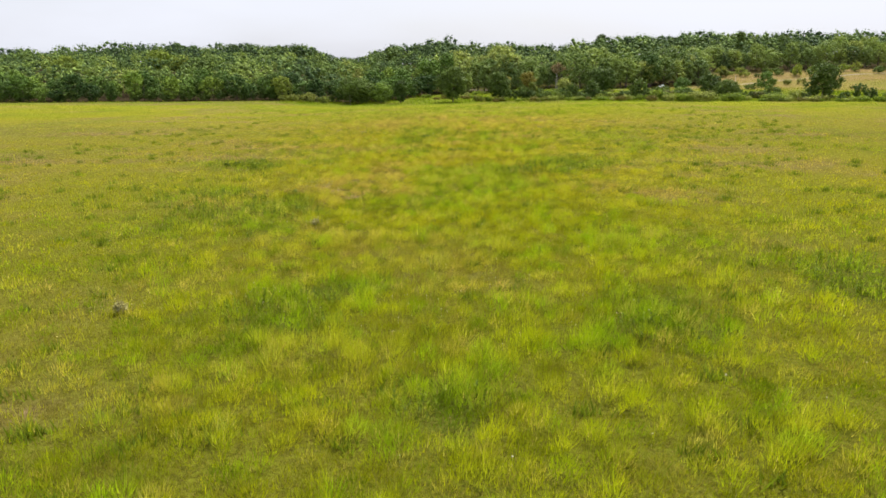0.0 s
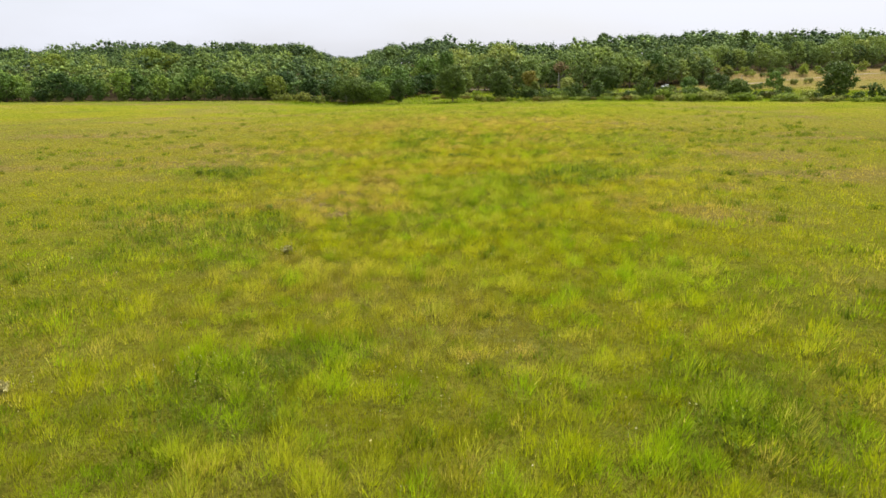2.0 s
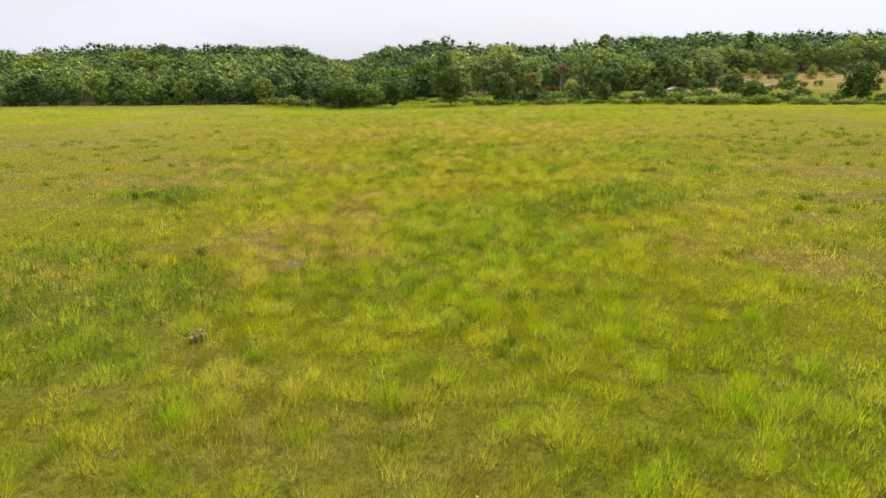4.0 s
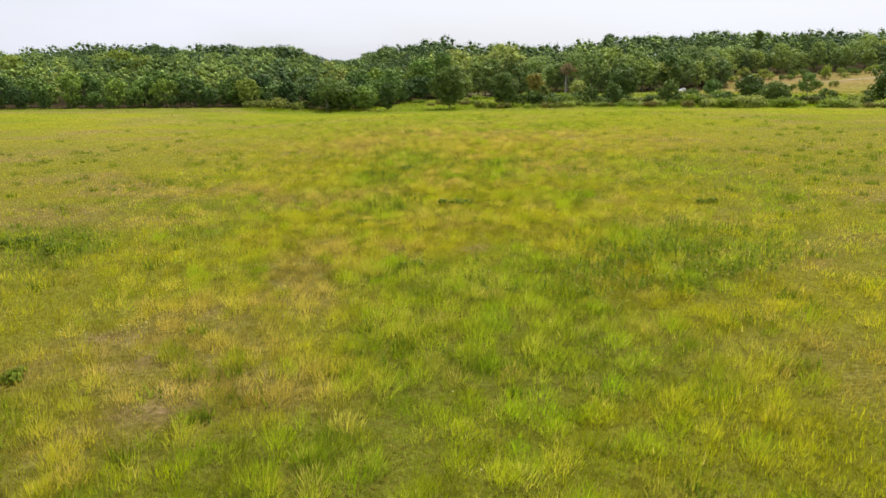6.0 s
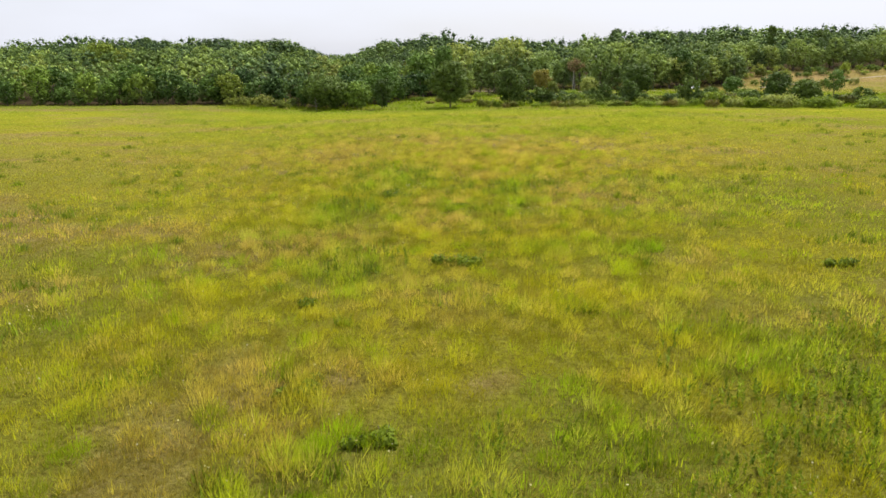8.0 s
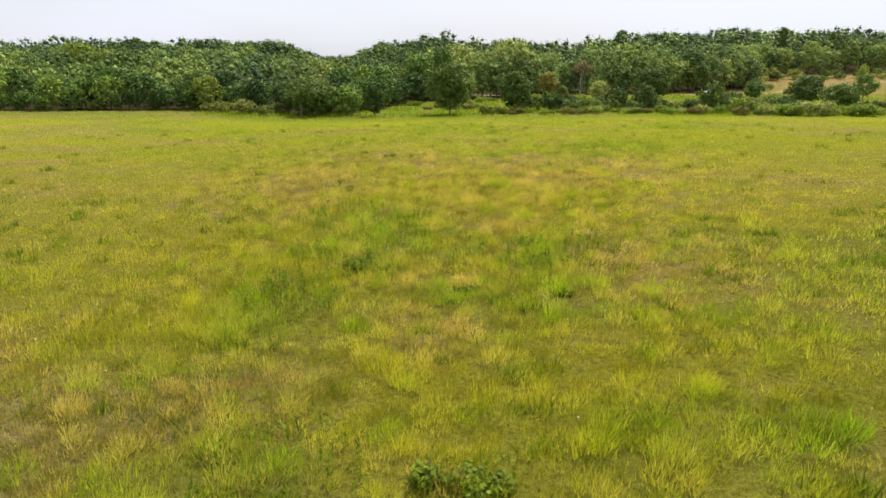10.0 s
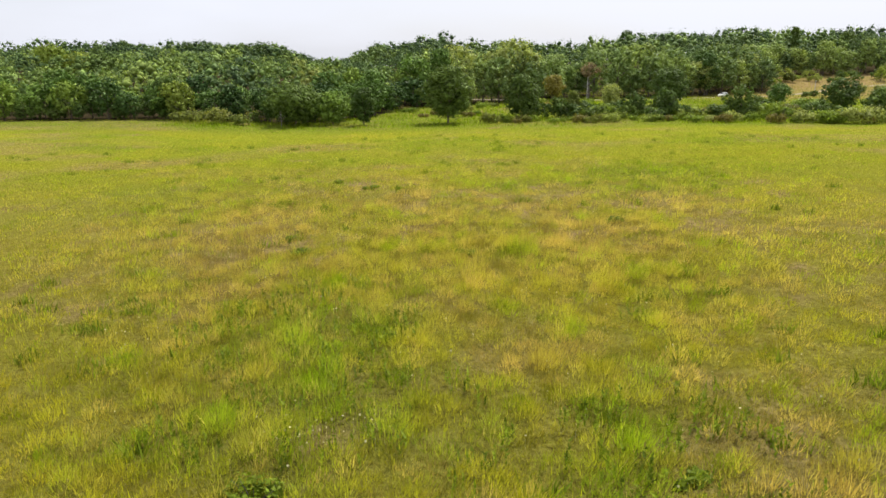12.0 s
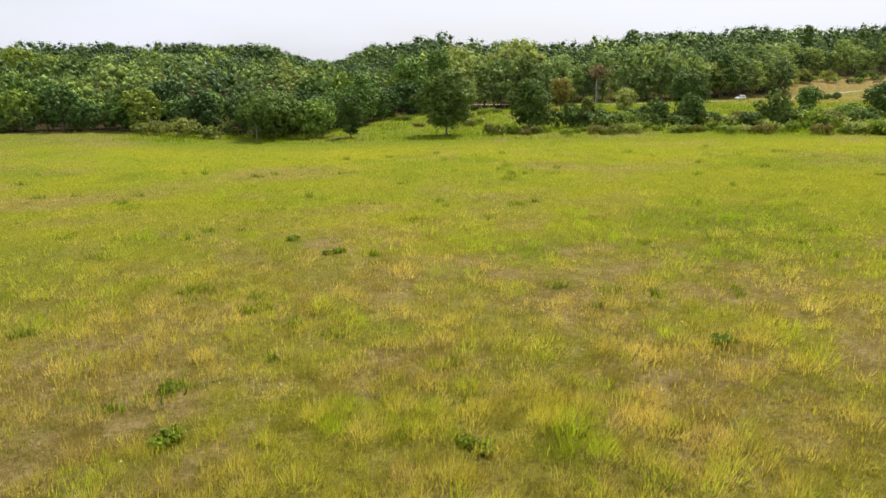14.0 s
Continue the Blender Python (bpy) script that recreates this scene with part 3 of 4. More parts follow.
def dead_snag(x, y, height, seed):
    """A bare grey trunk with a few forked branches."""
    rng = np.random.default_rng(seed)
    ob = tagged(new("dead_snag"), "bleached bare dead tree standing in the thicket", "dead tree", "dead trees in the thicket")
    top = np.array((rng.uniform(-0.4, 0.4), rng.uniform(-0.4, 0.4), height))
    v, f = tube([(0, 0, -0.3), top * 0.4, top * 0.75, top], (0.07, 0.06, 0.045, 0.015))
    child("trunk", mesh_of("trunk", v, f, PALE_BARK, True), ob)
    for s in (0.35, 0.5, 0.62, 0.75, 0.85):
        a = rng.uniform(0, 6.28)
        out = np.array((math.cos(a), math.sin(a), rng.uniform(0.5, 1.2))) * height * 0.22 * (1.2 - s)
        v, f = tube([top * s, top * s + out * 0.6 + rng.normal(size=3) * 0.08, top * s + out * 1.3], (0.04, 0.03, 0.012), 5)
        child("branch", mesh_of("branch", v, f, PALE_BARK, True), ob)
    ob.matrix_world = stand(x, y)


dead_snag(-34.5, 236.6, 3.6, 1)

# the edge of the woods, tree by tree
KINDS = [(10, 8.5, 0.2), (11, 10.5, 0.2), (12, 9.5, 0.3), (13, 12, 0.4), (14, 11, 0.6), (14.5, 12, 1.2), (13, 9, 0.5), (10, 12, 0.1), (12, 11, 0.2), (11, 8, 0.2)]


def stature(x, y):
    """Share of its full height that a tree reaches: scrubby young woods on one side, tall old ones on the other."""
    young = np.interp(y, [240, 252, 262, 300, 420, 520, 560], [0.7, 0.8, 0.84, 0.82, 0.8, 0.95, 1.12])
    old = np.interp(y, [240, 290, 330], [0.72, 1.0, 1.3])
    share = step(-24, -2, x)
    return (young * (1 - share) + old * share) * (1 - 0.28 * notch(x, y))


edge = along(WOOD_EDGE, 400)
seg = np.hypot(*np.gradient(edge, axis=0).T)
out_side = np.gradient(edge, axis=0) / seg[:, None]
out_side = np.stack([-out_side[:, 1], out_side[:, 0]], 1)      # away from the meadow
length = np.cumsum(seg)
rng = np.random.default_rng(7)
models, first_size = {}, {}
for row, (back, gap) in enumerate(((1.5, 6.8), (8.5, 7.6))):
    s = rng.uniform(0, gap)
    while s < length[-1]:
        j = int(np.searchsorted(length, s))
        p = edge[min(j, 399)] + out_side[min(j, 399)] * (back + rng.uniform(-2.2, 2.2))
        s += gap * rng.uniform(0.7, 1.3) * (1.0 if p[0] < -10 else 1.35)
        if abs(p[0]) > 0.7 * p[1] + 8:
            continue
        grow = (0.92, 1.08)[row] * (rng.uniform(0.85, 1.16) if p[0] > -8 else rng.uniform(0.72, 1.3)) * float(stature(p[0], p[1]))
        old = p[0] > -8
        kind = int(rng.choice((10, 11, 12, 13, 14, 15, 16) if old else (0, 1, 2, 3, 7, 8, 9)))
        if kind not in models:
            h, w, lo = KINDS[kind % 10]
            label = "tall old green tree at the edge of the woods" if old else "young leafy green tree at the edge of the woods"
            models[kind] = make_tree("tree", label, 40 + kind, h, w, lo, 36, 38, 0.66, HAZE_LEAVES if old else LEAVES, (p[0], p[1]), group="trees at the edge of the woods", blob_size=(0.11, 0.22), skirt=0.85 if old else 0.6)
            models[kind].matrix_world = stand(p[0], p[1], rng.uniform(0, 360), grow)
            first_size[kind] = grow
        else:
            copy_thing(models[kind], stand(p[0], p[1], rng.uniform(0, 360), grow / first_size[kind], rng.uniform(0.85, 1.08)))

# woods behind, too many to count
VV, TT, QQ, HH, base = [], [], [], [], 0
y = 258.0
while y < 800:
    gap = np.interp(y, [258, 300, 330, 540, 560], [10.5, 11.5, 14.5, 15.5, 10.4])
    x = (-0.66 * y - 20 if y < 668 else -150) + rng.uniform(0, gap)
    while x < (0.66 * y + 20 if y < 668 else -30):
        px, py = x + rng.uniform(-3, 3), y + rng.uniform(-3.5, 3.5)
        x += gap * rng.uniform(0.8, 1.25)
        j = np.argmin(np.hypot(edge[:, 0] - px, edge[:, 1] - py))
        depth = float((np.array((px, py)) - edge[j]) @ out_side[j])
        if depth < 13:
            continue
        h = (8.0 + 7.5 * rng.uniform() ** 1.3 + (2.5 * rng.uniform() ** 3 if py > 540 else 0) + (1.5 if rng.uniform() < 0.1 and px > 125 else 0)) * (float(stature(px, py)) if px < 0 else np.interp(px, [0, 92, 112], [1.1, 1.1, 1.26]))
        V, T, Q = crown_arrays(rng, h * 0.03, h, h * rng.uniform(0.8, 1.3), 15 if py < 400 else 10 if py < 540 else 15, 16, 0.84, blob_size=(0.12, 0.24), upper=py < 540, skirt=0.9)
        V[:, :2] += (px, py)
        V[:, 2] += float(terrain(px, py))
        VV.append(V)
        # hue shifts with distance and to the right: haze put into the leaf colour
        HH.append(np.full(len(V), np.clip(rng.uniform() * 0.75 + 0.25 * smooth_noise(px, py, 40, 81) + np.interp(py, [270, 330, 420, 520], [0, 0.12, 0.0, -0.2]) + 0.1 * float(step(-10, 20, px)) * float(step(520, 420, py)), 0, 1)))
        TT.append(T + base)
        QQ.append(Q + base)
        base += len(V)
    y += gap * 0.95
tagged(new("far_woods", mesh_of("far_woods", np.concatenate(VV), (np.concatenate(TT), np.concatenate(QQ)), FAR_LEAVES, False, {"hue": np.concatenate(HH)})), "deciduous woods covering the hills behind the meadow", "woods", kind="stuff")

# ---- shrubs ----
def shrub(label, seed, x, y, height, width, material, blobs=16, leaves=28, leaf=0.5, group="shrubs along the field edge", spray=(0.12, 0.24)):
    return make_tree("shrub", label, seed, height, width, 0.0, blobs, leaves, leaf, material, (x, y), "shrub", group, limbs=3, blob_size=spray)


shrub("big dark thicket bush at the meadow's edge", 61, -33, 243, 9.0, 15.0, DARK_LEAVES, 110, 80, 0.5, spray=(0.08, 0.15))
shrub("rounded green thicket bush at the wood's end", 62, -24.5, 242, 7.2, 8.0, LEAVES, 44, 80, 0.45, spray=(0.1, 0.18))
for i, (x, y, h, w) in enumerate([(-55, 242, 2.8, 6), (-49, 241, 3.6, 7), (-44, 239.5, 2.4, 5), (-59, 244, 2.0, 4)]):
    shrub("pale grey-green shrub in front of the woods", 70 + i, x, y, h, w, PALE_LEAVES)
rng = np.random.default_rng(9)
kinds = [shrub("leafy green hedge shrub at the field edge", 80 + i, 22 + 9 * i, 251, h, w, DARK_LEAVES if i in (0, 2) else SHRUB_LEAVES) for i, (h, w) in enumerate([(3.6, 5.2), (2.6, 5.4), (4.6, 4.4), (2.2, 4.6)])]
for i in range(74):
    x = 25 + i * (1.25 if i < 52 else 2.6) + rng.uniform(-1, 1)
    x = x if i < 52 else x - 67
    y = 250 + rng.uniform(-3, 5) - max(0, x - 60) * 0.12
    copy_thing(kinds[int(rng.integers(0, 4))], stand(x, y, rng.uniform(0, 360), rng.uniform(0.65, 1.35), rng.uniform(0.75, 1.25)))
low_kinds = [shrub("low tangled bramble at the field edge", 90 + i, 30 + 12 * i, 236, 1.3, 4.0, BRAMBLE_LEAVES, 12, 60, 0.3, "brambles along the field edge") for i in range(3)]
for i in range(64):
    x = 8 + i * 2.3 + rng.uniform(-1.2, 1.2)
    y = 240 - max(0, x - 25) * 0.18 + rng.uniform(-2.5, 5)
    copy_thing(low_kinds[int(rng.integers(0, 3))], stand(x, y, rng.uniform(0, 360), rng.uniform(0.7, 1.3), rng.uniform(0.8, 1.5)))
for x, y, h, w in [(82, 229, 3.2, 9), (91, 227, 2.6, 8), (76, 231, 2.4, 7), (104, 226, 2.2, 7)]:
    shrub("mound of vine-covered brush at the field edge", int(x), x, y, h, w, BRAMBLE_LEAVES, 24, 80, 0.4)
shrub("bright green rounded bush by the hedge", 66, 84, 255, 4.2, 6.5, LEAVES, 24, 80, 0.38)
for i in range(64):
    x, y = rng.uniform(-14, 74), rng.uniform(250, 334)
    copy_thing(low_kinds[i % 3], stand(x, y, rng.uniform(0, 360), rng.uniform(0.6, 1.2), rng.uniform(0.7, 1.4)))
for i, (x, y, h, w) in enumerate([(178, 402, 3.0, 5), (185, 406, 3.6, 6), (194, 408, 3.2, 6), (204, 412, 3.4, 7)]):
    shrub("pale grey-green shrub on the far slope", 120 + i, x, y, h, w, PALE_LEAVES, 14, 60, 0.45, "shrubs on the far slope")
for i, (x, y, h, w) in enumerate([(149, 384, 2.4, 4.5), (153.5, 386, 2.8, 4), (88, 292, 3.6, 5.5), (111, 300, 2.4, 4)]):
    shrub("dark green shrub on the grassy slope", 130 + i, x, y, h, w, DARK_LEAVES, 14, 60, 0.42, "shrubs on the far slope")
pale_kinds = [shrub("pale grey-green shrub on the far slope", 140 + i, 172 + 14 * i, 446 + 3 * i, h, w, SHRUB_LEAVES, 12, 55, 0.5, "shrubs on the far slope") for i, (h, w) in enumerate([(4.5, 7), (3.4, 8), (5.5, 6.5)])]
for i in range(30):
    x = 158 + i * 5.4 + rng.uniform(-3, 3)
    copy_thing(pale_kinds[i % 3], stand(x, np.interp(x, [150, 170, 225, 360], [424, 452, 462, 480]) - rng.uniform(0, 22) * rng.uniform(), rng.uniform(0, 360), rng.uniform(0.6, 1.3), rng.uniform(0.8, 1.2)))
for i in range(9):
    x, y = rng.uniform(140, 280), rng.uniform(320, 405)
    copy_thing(kinds[i % 4], stand(x, y, rng.uniform(0, 360), rng.uniform(0.6, 1.2), 0.8))
# only the dark-leaved shrubs: shade at the wood's foot is put into leaf colour
for i in range(22):
    x = -164 + i * 6.4 + rng.uniform(-3, 3)
    y = float(np.interp(x, [q[0] for q in WOOD_EDGE], [q[1] for q in WOOD_EDGE]))
    copy_thing(kinds[(0, 2)[i % 2]], stand(x, y + rng.uniform(-1, 3), rng.uniform(0, 360), rng.uniform(0.6, 1.2), rng.uniform(0.7, 1.0)))


# ---- poles and car ----
def utility_pole(x, y, height):
    ob = tagged(new("utility_pole"), "grey weathered wooden utility pole beside the gravel road", "utility pole", "poles along the road")
    v, f = tube([(0, 0, -0.6), (0, 0, height * 0.5), (0.03, 0, height)], (0.13, 0.12, 0.1), 10)
    child("post", mesh_of("post", v, f, POLE_WOOD, True), ob)
    bm = bmesh.new()
    bmesh.ops.create_cone(bm, cap_ends=True, segments=10, radius1=0.12, radius2=0.05, depth=0.1, matrix=Matrix.Translation((0.03, 0, height + 0.03)))
    part("cap", bm, STEEL, ob)
    ob.matrix_world = stand(x, y, 20)


utility_pole(53, 357, 8.2)
utility_pole(160, 398, 6.8)


def car(x, y, turn):
    ob = tagged(new("car"), "white sport utility car on the gravel road", "car")
    side_line = [(-2.25, 0.45), (-2.3, 0.85), (-2.2, 1.05), (-1.95, 1.68), (-1.6, 1.76), (0.3, 1.74), (1.05, 1.15), (2.1, 0.98), (2.28, 0.75), (2.25, 0.42)]
    bm = bmesh.new()
    left = [bm.verts.new((a, -0.9 if b < 1.2 else -0.72, b)) for a, b in side_line]
    right = [bm.verts.new((a, 0.9 if b < 1.2 else 0.72, b)) for a, b in side_line]
    bm.faces.new(left)
    bm.faces.new(right[::-1])
    n = len(side_line)
    for i in range(n):
        bm.faces.new((left[i], right[i], right[(i + 1) % n], left[(i + 1) % n]))
    bmesh.ops.recalc_face_normals(bm, faces=bm.faces)
    bmesh.ops.bevel(bm, geom=bm.edges[:], offset=0.06, segments=2, affect="EDGES")
    part("body", bm, WHITE_PAINT, ob)
    for sgn in (-1, 1):
        for pts in ([(-1.8, 1.15), (-1.65, 1.6), (-0.75, 1.62), (-0.75, 1.15)], [(-0.65, 1.15), (-0.65, 1.62), (0.2, 1.6), (0.75, 1.15)]):
            bm = bmesh.new()
            f = bm.faces.new([bm.verts.new((a, sgn * (0.93 - (b - 1.15) * 0.4), b)) for a, b in pts])
            g = bmesh.ops.extrude_face_region(bm, geom=[f])
            for q in g["geom"]:
                if isinstance(q, bmesh.types.BMVert):
                    q.co.y -= sgn * 0.06
            part("side_window", bm, DARK_GLASS, ob)
    for pts, name in (([(0.36, 1.72), (1.0, 1.2)], "windscreen"), ([(-2.0, 1.62), (-2.2, 1.12)], "rear_window")):
        (a, b), (c, d) = pts
        out = 0.03 if a > 0 else -0.03
        bm = bmesh.new()
        ring = [bm.verts.new(q) for q in ((a + out, -0.64, b + 0.02), (a + out, 0.64, b + 0.02), (c + out, 0.76, d + 0.02), (c + out, -0.76, d + 0.02))]
        inner = [bm.verts.new((q.co.x - out * 3, q.co.y, q.co.z - 0.05)) for q in ring]
        bm.faces.new(ring)
        bm.faces.new(inner[::-1])
        for i in range(4):
            bm.faces.new((ring[i], inner[i], inner[(i + 1) % 4], ring[(i + 1) % 4]))
        part(name, bm, DARK_GLASS, ob)
    for wx in (-1.4, 1.4):
        for sgn in (-1, 1):
            m = Matrix.Translation((wx, sgn * 0.82, 0.36)) @ Matrix.Rotation(radians(90), 4, "X")
            bm = bmesh.new()
            bmesh.ops.create_cone(bm, cap_ends=True, segments=20, radius1=0.36, radius2=0.36, depth=0.24, matrix=m)
            bmesh.ops.bevel(bm, geom=[e for e in bm.edges if len(e.link_faces) == 2 and e.calc_face_angle() > 1], offset=0.04, segments=2, affect="EDGES")
            wheel = part("tyre", bm, RUBBER, ob)
            bm = bmesh.new()
            bmesh.ops.create_cone(bm, cap_ends=True, segments=16, radius1=0.22, radius2=0.18, depth=0.27, matrix=m)
            part("rim", bm, STEEL, wheel)
    for sgn in (-1, 1):
        for fx, z, mat, name in ((2.24, 0.82, LAMP_CLEAR, "headlight"), (-2.27, 0.95, LAMP_RED, "tail_light")):
            bm = bmesh.new()
            bmesh.ops.create_cube(bm, size=1, matrix=Matrix.Translation((fx, sgn * 0.68, z)) @ Matrix.Diagonal((0.1, 0.3, 0.14, 1)))
            bmesh.ops.bevel(bm, geom=bm.edges[:], offset=0.02, segments=2, affect="EDGES")
            part(name, bm, mat, ob)
    ob.matrix_world = pose(x, y, float(terrain(x, y)) + 0.2, 0, 0, turn)


car(112, 376.5, 213)


# ---- meadow grass ----
def nearest_view(x, y):
    """Rough distance from which a spot of the meadow is passed at its nearest."""
    ahead = np.maximum((y - 110.0) * 0.75, 14.5)
    return np.maximum(ahead, np.abs(x) * 1.5)


def scatter(rng, cells, density):
    """Random places whose number per square metre follows density(x, y)."""
    xs, ys = [], []
    for x0, x1, y0, y1 in cells:
        cx, cy = rng.uniform(x0, x1, 4000), rng.uniform(y0, y1, 4000)
        top = density(cx, cy).max()
        n = int(top * (x1 - x0) * (y1 - y0))
        px, py = rng.uniform(x0, x1, n), rng.uniform(y0, y1, n)
        keep = rng.uniform(0, top, n) < density(px, py)
        xs.append(px[keep])
        ys.append(py[keep])
    return np.concatenate(xs), np.concatenate(ys)


def blade_mesh(name, x, y, height, width, lean_x, lean_y, values, material, rng, lift=0.0):
    """Blades of one triangle each; lean_x and lean_y carry the tip off its foot, as shares of the height; lift is how far up its stem a blade starts."""
    n = len(x)
    z = terrain(x, y) - 0.03 + lift
    w = rng.uniform(0, 2 * np.pi, n)
    V = np.empty((n, 3, 3), np.float32)
    dx, dy = np.cos(w) * width / 2, np.sin(w) * width / 2
    V[:, 0] = np.stack([x - dx, y - dy, z], 1)
    V[:, 1] = np.stack([x + dx, y + dy, z], 1)
    V[:, 2] = np.stack([x + lean_x * height, y + lean_y * height, z + height], 1)
    return mesh_of(name, V.reshape(-1, 3), np.arange(n * 3).reshape(n, 3), material, False, {k: np.repeat(v, 3) for k, v in values.items()})


def any_lean(n, rng, most):
    a, r = rng.uniform(0, 2 * np.pi, n), rng.uniform(0.05, most, n)
    return np.cos(a) * r, np.sin(a) * r


rng = np.random.default_rng(5)
BANDS = [0, 4, 8, 12, 16, 22, 30, 42, 60, 85, 120, 165]
cells = [(s * a if s > 0 else -b, b if s > 0 else -a, y, y + 20) for s in (-1, 1) for a, b in zip(BANDS, BANDS[1:]) for y in range(10, 250, 20) if a < 0.68 * (y + 20) + 6]

# tussocks: each a small dome of blades with a height and hue of its own
tx, ty = scatter(rng, cells, lambda x, y: 4.9 * (15 / nearest_view(x, y)) ** 0.98 * (0.36 + 0.64 * step(0.1, 0.45, 0.7 * smooth_noise(x, y, 0.8, 32) + 0.3 * smooth_noise(x, y, 4, 33))))
keep = rng.uniform(size=len(tx)) > 0.85 * bareness(tx, ty)
tx, ty = tx[keep], ty[keep]
d = nearest_view(tx, ty)
n = len(tx)
lush, dry = growth(tx, ty)
lush = np.clip(lush + 0.6 * step(0.6, 0.82, smooth_noise(tx, ty, 1.0, 37)) + rng.normal(size=n) * 0.1, 0, 1)
calm = np.clip(32 / d, 0.35, 1)
dry = dry * (1 - 0.75 * step(0.6, 0.82, smooth_noise(tx, ty, 1.0, 37)))
dry = np.clip(dry + calm * (0.5 * (0.25 + dry) * step(0.5, 0.8, smooth_noise(tx, ty, 0.75, 36)) + np.where(rng.uniform(size=n) < 0.22, rng.uniform(0.15, 0.6, n), 0)), 0, 1)
tone = np.clip(0.5 + 1.0 * (smooth_noise(tx, ty, 0.5, 34) - 0.5) + 0.3 * (smooth_noise(tx, ty, 2.8, 35) - 0.5) + rng.normal(size=n) * 0.2, 0, 1)
clump = smooth_noise(tx, ty, 0.85, 42)
# low clumps get a darker tone, shade among the tufts put into the colour
tone = np.clip(0.5 + (tone - 0.5) * calm + 0.5 * (clump - 0.5) * np.clip(50 / d, 0.35, 1), 0, 1)
t_high = 1.25 * (0.14 + 0.16 * smooth_noise(tx, ty, 4.5, 41) + 0.24 * tone + 0.28 * rng.uniform(size=n) ** 2) * (1 + 0.2 * lush - 0.12 * dry) * np.interp(d, [18, 45, 120], [1, 0.85, 0.7]) * (0.62 + 0.8 * clump)
t_wide = (0.2 + 0.32 * rng.uniform(size=n) ** 1.4) * (d / 15) ** 0.45
t_high, t_wide = t_high * (1 + 0.06 * step(116, 128, ty)), t_wide * (1 + 0.12 * step(116, 128, ty))     # coarser bunch grass past the middle of the meadow
blades = np.maximum(5, 56 * (15 / d) ** 1.45 * (t_wide / (0.34 * (d / 15) ** 0.45)) ** 1.5).astype(int)
who = np.repeat(np.arange(n), blades)
m = len(who)
ang, rad = rng.uniform(0, 2 * np.pi, m), np.sqrt(rng.uniform(0, 1, m))
ox, oy = np.cos(ang) * rad, np.sin(ang) * rad
jx, jy = any_lean(m, rng, 0.4)
dome = t_high[who] * (1.0 - 0.62 * rad ** 2)
start = dome * rng.uniform(0.05, 0.72, m)
tip = np.maximum(0.3 * t_high[who], 0.7 * (dome - start)) * rng.uniform(0.65, 1.35, m) * np.interp(d[who], [22, 45, 110], [1, 0.68, 0.45])
wind = 0.1
tagged(new("grass", blade_mesh(
    "grass", tx[who] + ox * t_wide[who], ty[who] + oy * t_wide[who], tip,
    (0.0175 + 0.004 * lush[who]) * (d[who] / 15) ** 1.0 * np.interp(d[who], [22, 45, 110], [1, 1.15, 1.3]) * rng.uniform(0.6, 1.4, m), ox * 0.55 + jx + wind, oy * 0.55 + jy,
    {"lush": lush[who], "dry": dry[who], "tone": np.clip(tone[who] + rng.normal(size=m) * 0.07, 0, 1)}, GRASS, rng, start)), "tall yellow-green prairie grass in tussocks with straw-coloured patches", "grass", kind="stuff")

# short fine undergrowth that closes the ground between the tussocks
ux, uy = scatter(rng, [c for c in cells if c[1] <= 42 and c[0] >= -42 and c[2] < 200], lambda x, y: 66.0 * (15 / nearest_view(x, y)) ** 2.6)
keep = rng.uniform(size=len(ux)) > 0.8 * bareness(ux, uy)
ux, uy = ux[keep], uy[keep]
n = len(ux)
d = nearest_view(ux, uy)
lush, dry = growth(ux, uy)
# tone starts below the tussocks': the gaps are shaded by colour
patchy = 0.6 * smooth_noise(ux, uy, 0.5, 45) + 0.4 * smooth_noise(ux, uy, 1.6, 46)
tagged(new("undergrowth", blade_mesh(
    "undergrowth", ux, uy, rng.uniform(0.08, 0.2, n) * (0.6 + 0.9 * patchy), rng.uniform(0.02, 0.04, n) * (d / 15) ** 0.9, *any_lean(n, rng, 0.8),
    {"lush": np.clip(lush + 0.5 * (patchy - 0.55), 0, 1), "dry": np.clip(dry + 0.7 * (0.55 - patchy), 0, 1), "tone": np.clip(0.14 + 0.5 * patchy, 0, 1)}, GRASS, rng)),
       "short matted undergrowth between the grass tussocks", "grass", kind="stuff")

# flowering stalks that stand up out of the tussocks, one slim stem and one spike each
qx, qy = scatter(rng, [c for c in cells if c[1] <= 60 and c[0] >= -60 and c[2] < 190], lambda x, y: 13.0 * (15 / nearest_view(x, y)) ** 1.7 * step(0.45, 0.75, 0.6 * smooth_noise(x, y, 2.3, 43) + 0.4 * smooth_noise(x, y, 11, 44)))
n = len(qx)
d = nearest_view(qx, qy)
lush, dry = growth(qx, qy)
stalk_high = rng.uniform(0.35, 0.75, n)
lx, ly = any_lean(n, rng, 0.16)
both = {"lush": np.clip(np.concatenate([lush, lush]) * 0.7, 0, 1), "dry": np.concatenate([dry, dry * 0.6]), "tone": np.concatenate([np.full(n, 0.45), rng.uniform(0.55, 0.95, n)])}
